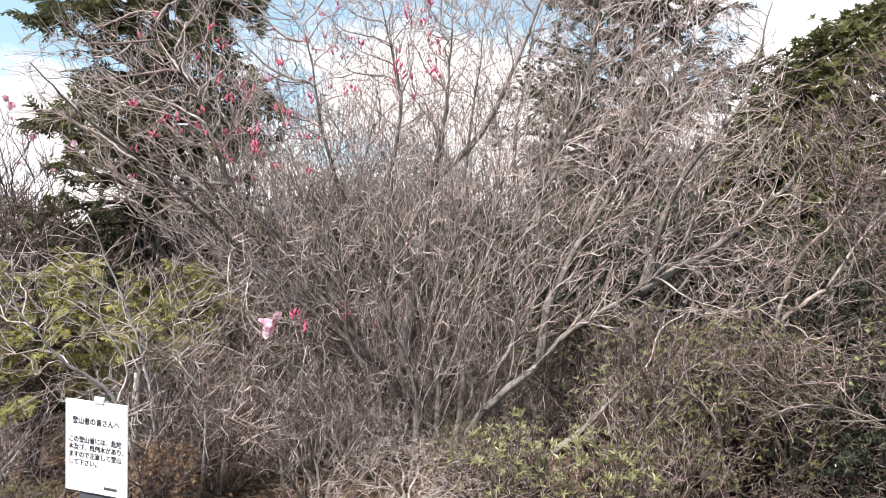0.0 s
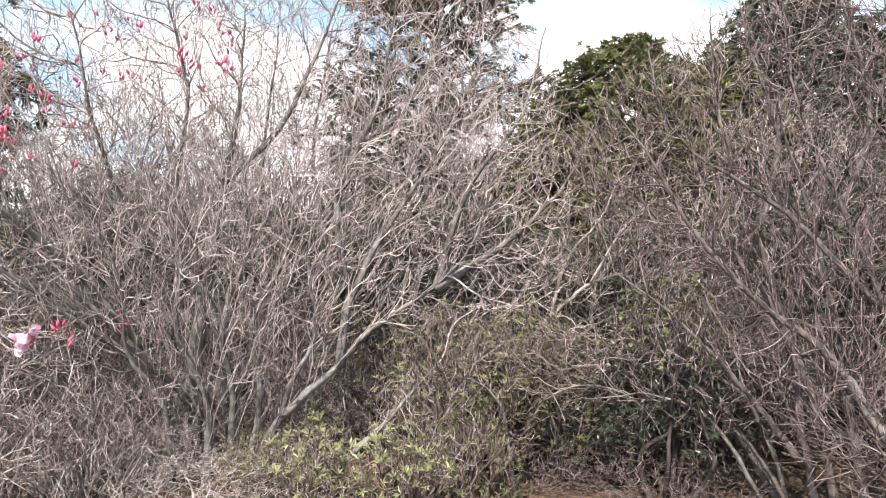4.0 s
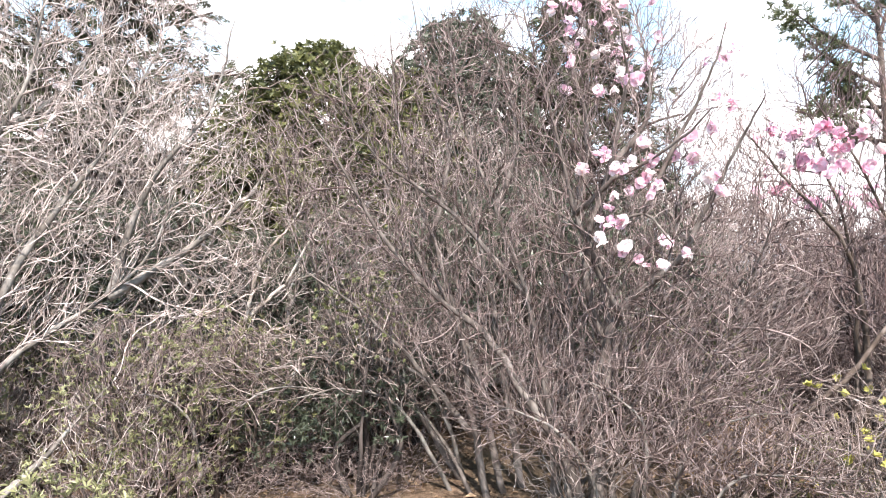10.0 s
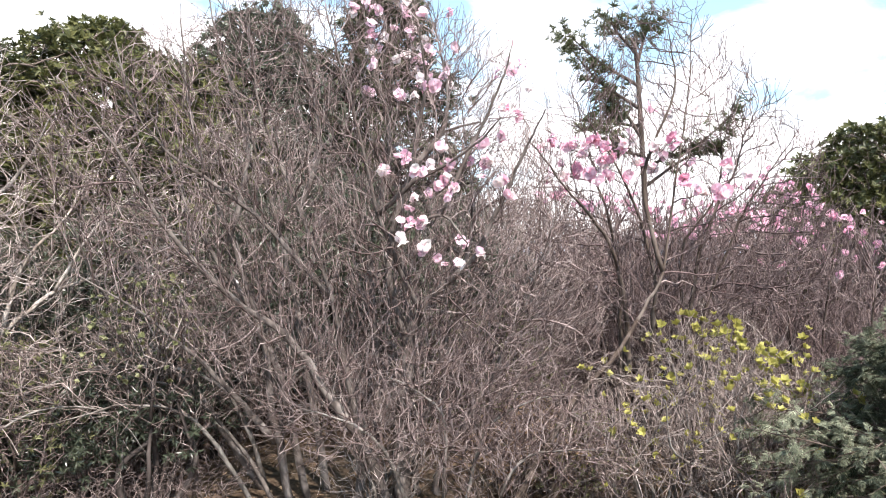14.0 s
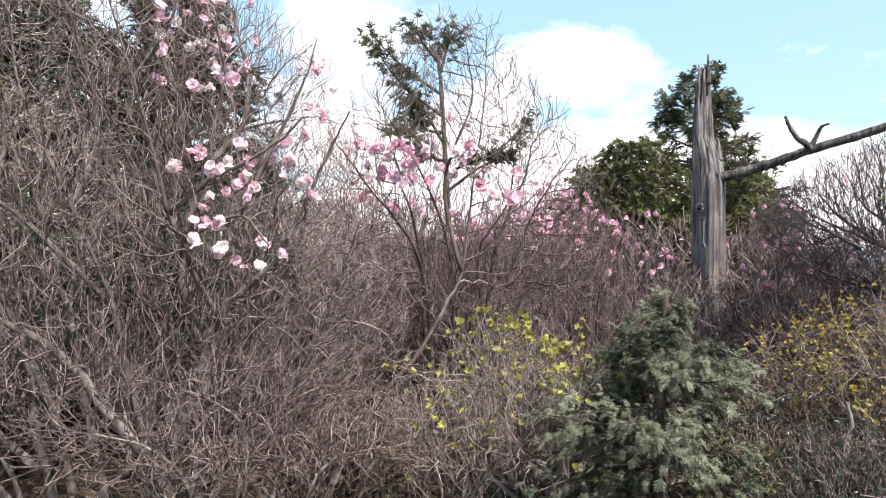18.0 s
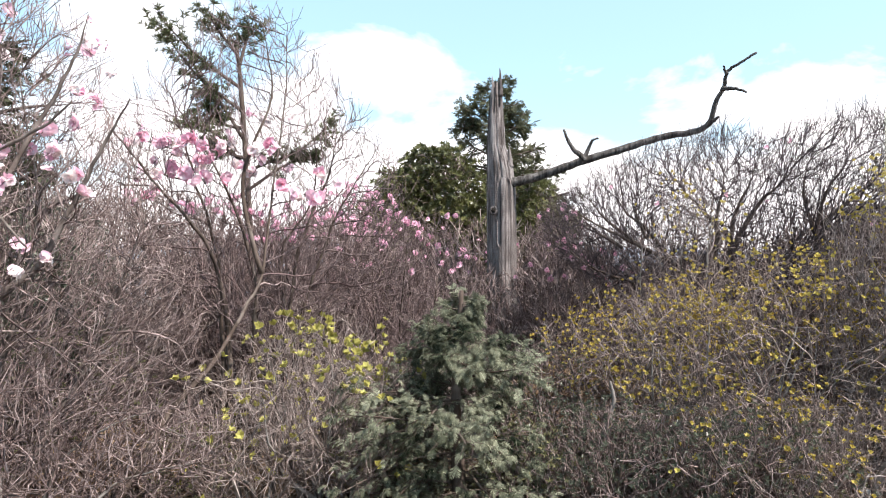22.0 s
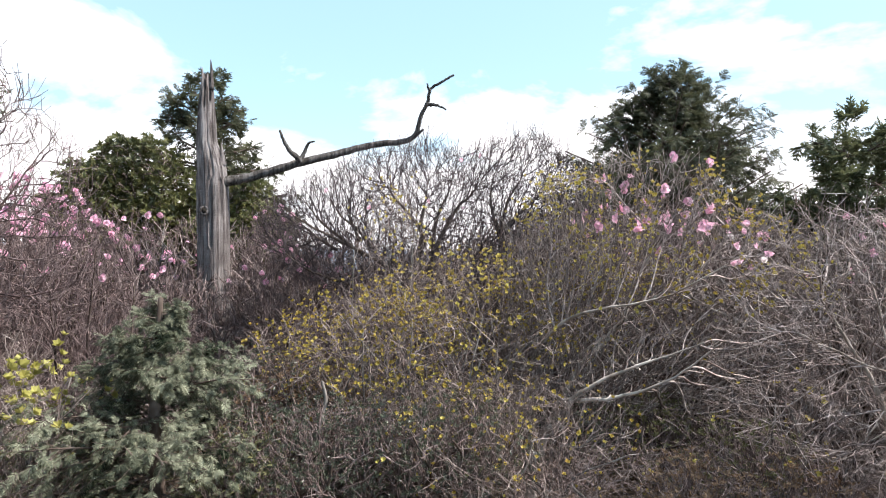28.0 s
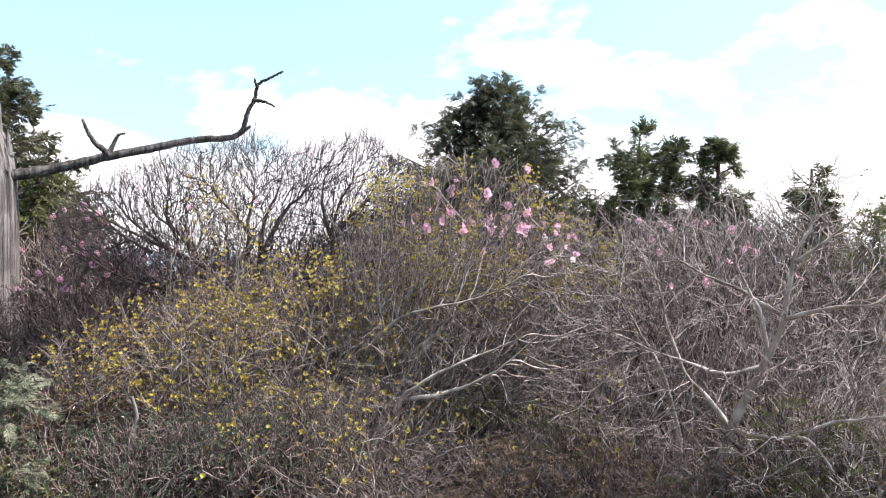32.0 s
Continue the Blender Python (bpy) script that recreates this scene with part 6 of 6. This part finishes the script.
# ---------------------------------------------------------------- blossom
FLOWERS = [flower_mesh("blossom", PETAL if i % 3 else PETAL_PALE, 200 + i, 2 + i % 2) for i in range(6)]


DEEP_FLOWERS = [flower_mesh("blossom", PETAL_DEEP, 210 + i, 2 + i % 2) for i in range(4)]


def blossom(parent, place, k, size, spin, deep=False):
    ob = part("blossom", DEEP_FLOWERS[k % 4] if deep else FLOWERS[k % 6], parent)
    ob.matrix_basis = Matrix.Translation(Vector(place) - parent.matrix_basis.translation) @ Euler((spin * 1.3, spin * 0.7, spin)).to_matrix().to_4x4() @ Matrix.Scale(size, 4)
    return ob


def hang(parent, tips, az, el, k, size, spin, deep=False):
    """Blossom on the outermost shoot tip towards a bearing."""
    d = np.hypot(tips[:, 0], tips[:, 1])
    off = np.hypot(np.degrees(np.arctan2(tips[:, 0], tips[:, 1])) - az, np.degrees(np.arctan2(tips[:, 2] - EYE_Z, d)) - el)
    ok = np.where((off < 0.9) & (d > 2.75))[0]
    p = tips[ok[np.argmin(d[ok])]] if len(ok) else tips[np.argmin(off)]
    return blossom(parent, p, k, size, spin, deep)


NEAR_BLOOM = [(56.5, 7.1), (58.3, 6.9), (59.8, 6.4), (61.6, 8.4), (61.4, 5.4), (63.0, 7.3), (63.3, 4.7), (62.2, 5.0), (59.9, 4.2), (66.0, 8.0), (67.4, 9.1), (66.4, 6.8), (65.3, 6.6), (67.9, 4.8), (68.4, 4.0),
              (71.4, 4.0), (72.9, 8.1), (74.1, 6.5), (75.3, 6.7), (77.5, 7.2), (80.0, 6.3), (76.5, 5.5), (78.5, 6.8), (81.5, 6.9), (83.5, 5.2), (85.5, 4.6), (87.0, 4.5), (74.5, 8.2), (73.0, 5.2), (58.3, 1.2), (60.1, 2.0), (61.2, -1.5), (62.4, -1.6), (64.7, -1.3),
              (68.2, 15.6), (67.8, 14.2), (69.2, 11.8), (67.6, 11.2), (55.6, 19.2), (60.2, 19.2), (61.2, 14.0)]
rng = np.random.default_rng(130)
for i, (a, e) in enumerate(NEAR_BLOOM):
    if a < 70:
        for n in range(3):
            hang(azalea_b, tip_b, a + rng.uniform(-0.6, 0.6), e + rng.uniform(-0.6, 0.6), i + n, rng.uniform(0.52, 0.74), rng.uniform(0, 6))
    else:
        for n in range(5):
            hang(azalea_c, tip_c, a + rng.uniform(-1.2, 1.2), e + rng.uniform(-0.8, 0.8), i + n, rng.uniform(0.6, 0.9), rng.uniform(0, 6), n % 3 == 0)


def strew(parent, tips, count, region, sizes, seed, deep=False):
    """Blossom at shoot tips inside a window of bearing and elevation."""
    rng = np.random.default_rng(seed)
    d = np.hypot(tips[:, 0], tips[:, 1])
    az = np.degrees(np.arctan2(tips[:, 0], tips[:, 1]))
    el = np.degrees(np.arctan2(tips[:, 2] - EYE_Z, d))
    ok = np.where((az > region[0]) & (az < region[1]) & (el > region[2]) & (el < region[3]))[0]
    if len(ok) == 0:
        return
    for i, k in enumerate(rng.choice(ok, min(count, len(ok)), replace=False)):
        blossom(parent, tips[k], int(rng.integers(6)), rng.uniform(*sizes), rng.uniform(0, 6), deep)


strew(azalea_b, tip_b, 40, (55, 64, 12, 20), (0.55, 0.78), 181)
strew(azalea_c, tip_c, 12, (70, 84, 5, 11), (0.6, 0.9), 182)
for (ob, tip, way), n, zone in zip(BUSHES, (140, 40, 30, 36, 8, 26, 6, 14, 16, 8, 8, 12, 40, 30, 16), ((80, 98, 0, 9), (85, 105, -3, 6), (98, 115, -4, 5), (92, 110, -4, 3), (128, 142, 0, 8), (140, 150, -2, 6), (130, 137, 1, 6), (136, 146, 1, 8), (103, 113, -2, 5), (148, 160, -4, 3), (155, 163, -4, 3), (160, 172, -6, 6), (72, 84, 2, 8), (78, 90, 0, 7), (-45, -30, 4, 12))):
    strew(ob, tip, n, zone, (0.42, 0.66), 190 + n, True)
strew(azalea_g, tip_g, 24, (136, 149, -2, 8), (0.5, 0.75), 183, True)
strew(azalea_f, tip_f, 7, (110, 132, 3, 12), (0.3, 0.45), 184, True)
rng = np.random.default_rng(131)
for n in range(14):
    hang(azalea_g, tip_g, rng.uniform(145.5, 149.5), rng.uniform(-2.0, 2.0), n, rng.uniform(0.35, 0.55), rng.uniform(0, 6), n % 2 == 0)


def red_buds(parent, tips, spots, seed):
    """Clusters of long closed buds on the shoot tips."""
    rng = np.random.default_rng(seed)
    v, f = BUD
    bud = mesh_of("flower_bud", v * np.array([1.1, 1.0, 1.1]), f, BUD_PINK, True)
    d = np.hypot(tips[:, 0], tips[:, 1])
    az = np.degrees(np.arctan2(tips[:, 0], tips[:, 1]))
    el = np.degrees(np.arctan2(tips[:, 2] - EYE_Z, d))
    for a0, a1, e0, e1, n in spots:
        ok = np.where((az > a0) & (az < a1) & (el > e0) & (el < e1))[0]
        for k in rng.choice(ok, min(n, len(ok)), replace=False):
            for n in range(3):
                ob = part("flower_bud", bud, parent, "deep pink closed bud")
                ob.matrix_basis = Matrix.Translation(Vector(tips[k] + 0.012 * rng.standard_normal(3)) - parent.matrix_basis.translation) @ Euler((radians(90) + rng.uniform(-0.7, 0.7), rng.uniform(-0.7, 0.7), 0)).to_matrix().to_4x4() @ Matrix.Scale(rng.uniform(0.038, 0.062), 4)


red_buds(azalea_a, tip_a, ((-11, 0, 12, 20, 40), (-27, -11, 4, 17, 60), (-16, -6, -9, -6, 12)), 185)
hang(azalea_a, tip_a, -15.4, -7.4, 1, 1.1, 1.0)
hang(azalea_a, tip_a, -14.8, -7.2, 2, 0.7, 2.0)
for a, e in ((12.4, 8.6), (13.2, 9.0), (14.2, 11.7), (19.1, 13.7), (12.0, 8.3), (17.0, 12.0)):
    blossom(azalea_a, tip_a[np.argmin(((tip_a - seen(a, e, 4.6)) ** 2).sum(1))], 0, 0.62, a)


# ---------------------------------------------------------------- fallen and broken wood, litter
def wood_piece(name, label, ends, r0, r1, mat, seed, category="dead wood"):
    rng = np.random.default_rng(seed)
    base = ends[0]
    ob = thing(name, base, label, category)
    line = curve_through([np.asarray(p) - base for p in ends], 6)
    part("stem", stem_mesh("stem", line, np.linspace(r0, r1, len(line)), mat, rng, 9, 0.1), ob)
    return ob


wood_piece("dead_trunk", "thin grey dead trunk standing in the scrub", [at(110.6, 3.8, -0.1), seen(110.8, -18.6, 3.8), seen(111.6, -15.6, 3.75), seen(112.1, -13.8, 3.75), seen(111.8, -12.2, 3.75)], 0.017, 0.009, BARK_GREY, 301)
wood_piece("stump", "short pale broken stump", [at(130.4, 3.9, -0.1), seen(130.4, -21.0, 3.9), seen(130.5, -18.2, 3.9)], 0.04, 0.03, BARK_PALE, 302)
wood_piece("fallen_branch", "grey fallen branch lying aslant", [at(110.0, 4.4, 0.0), seen(108.8, -17.6, 4.5), seen(106.2, -14.8, 4.8), seen(104.8, -12.5, 5.0)], 0.035, 0.016, DEAD_LIMB, 303)


wood_piece("rotten_log", "rotten orange-brown broken log leaning in the scrub", [at(-25.6, 4.15, -0.1), seen(-25.5, -20.5, 4.15), seen(-24.9, -18.6, 4.2), seen(-24.2, -17.2, 4.3)], 0.075, 0.05, ROTTEN, 304)
wood_piece("broken_stick", "pale broken upright stick in the scrub", [at(-25.8, 4.4, -0.1), seen(-25.8, -15.0, 4.4), seen(-25.6, -11.0, 4.4)], 0.03, 0.018, BARK_PALE, 305)
wood_piece("broken_branch", "pale lichened broken branch stub among bare twigs", [at(18.2, 4.35, -0.1), seen(18.6, -14.5, 4.3), seen(20.3, -10.0, 4.25), seen(21.6, -8.2, 4.25)], 0.022, 0.013, BARK_WARM, 306)


def build_litter():
    rng = np.random.default_rng(310)
    n = 9000
    r = rng.uniform(1.8, 8.5, n)
    a = np.radians(rng.uniform(-50, 185, n))
    x, y = r * np.sin(a), r * np.cos(a)
    p = np.stack([x, y, ground_z(x, y) + 0.012], 1)
    w = rng.standard_normal((n, 3)) * np.array([1, 1, 0.25])
    v, f = scatter(leaf_template(0.5, 0.1, 0.2), p, frames(w, rng, None, 0.5), rng.uniform(0.03, 0.075, n))
    tagged(new("leaf_litter", mesh_of("leaf_litter", v, f, DEAD_LEAF)), "dry brown fallen leaves strewn on the ground", "leaf litter", kind="stuff")


build_litter()
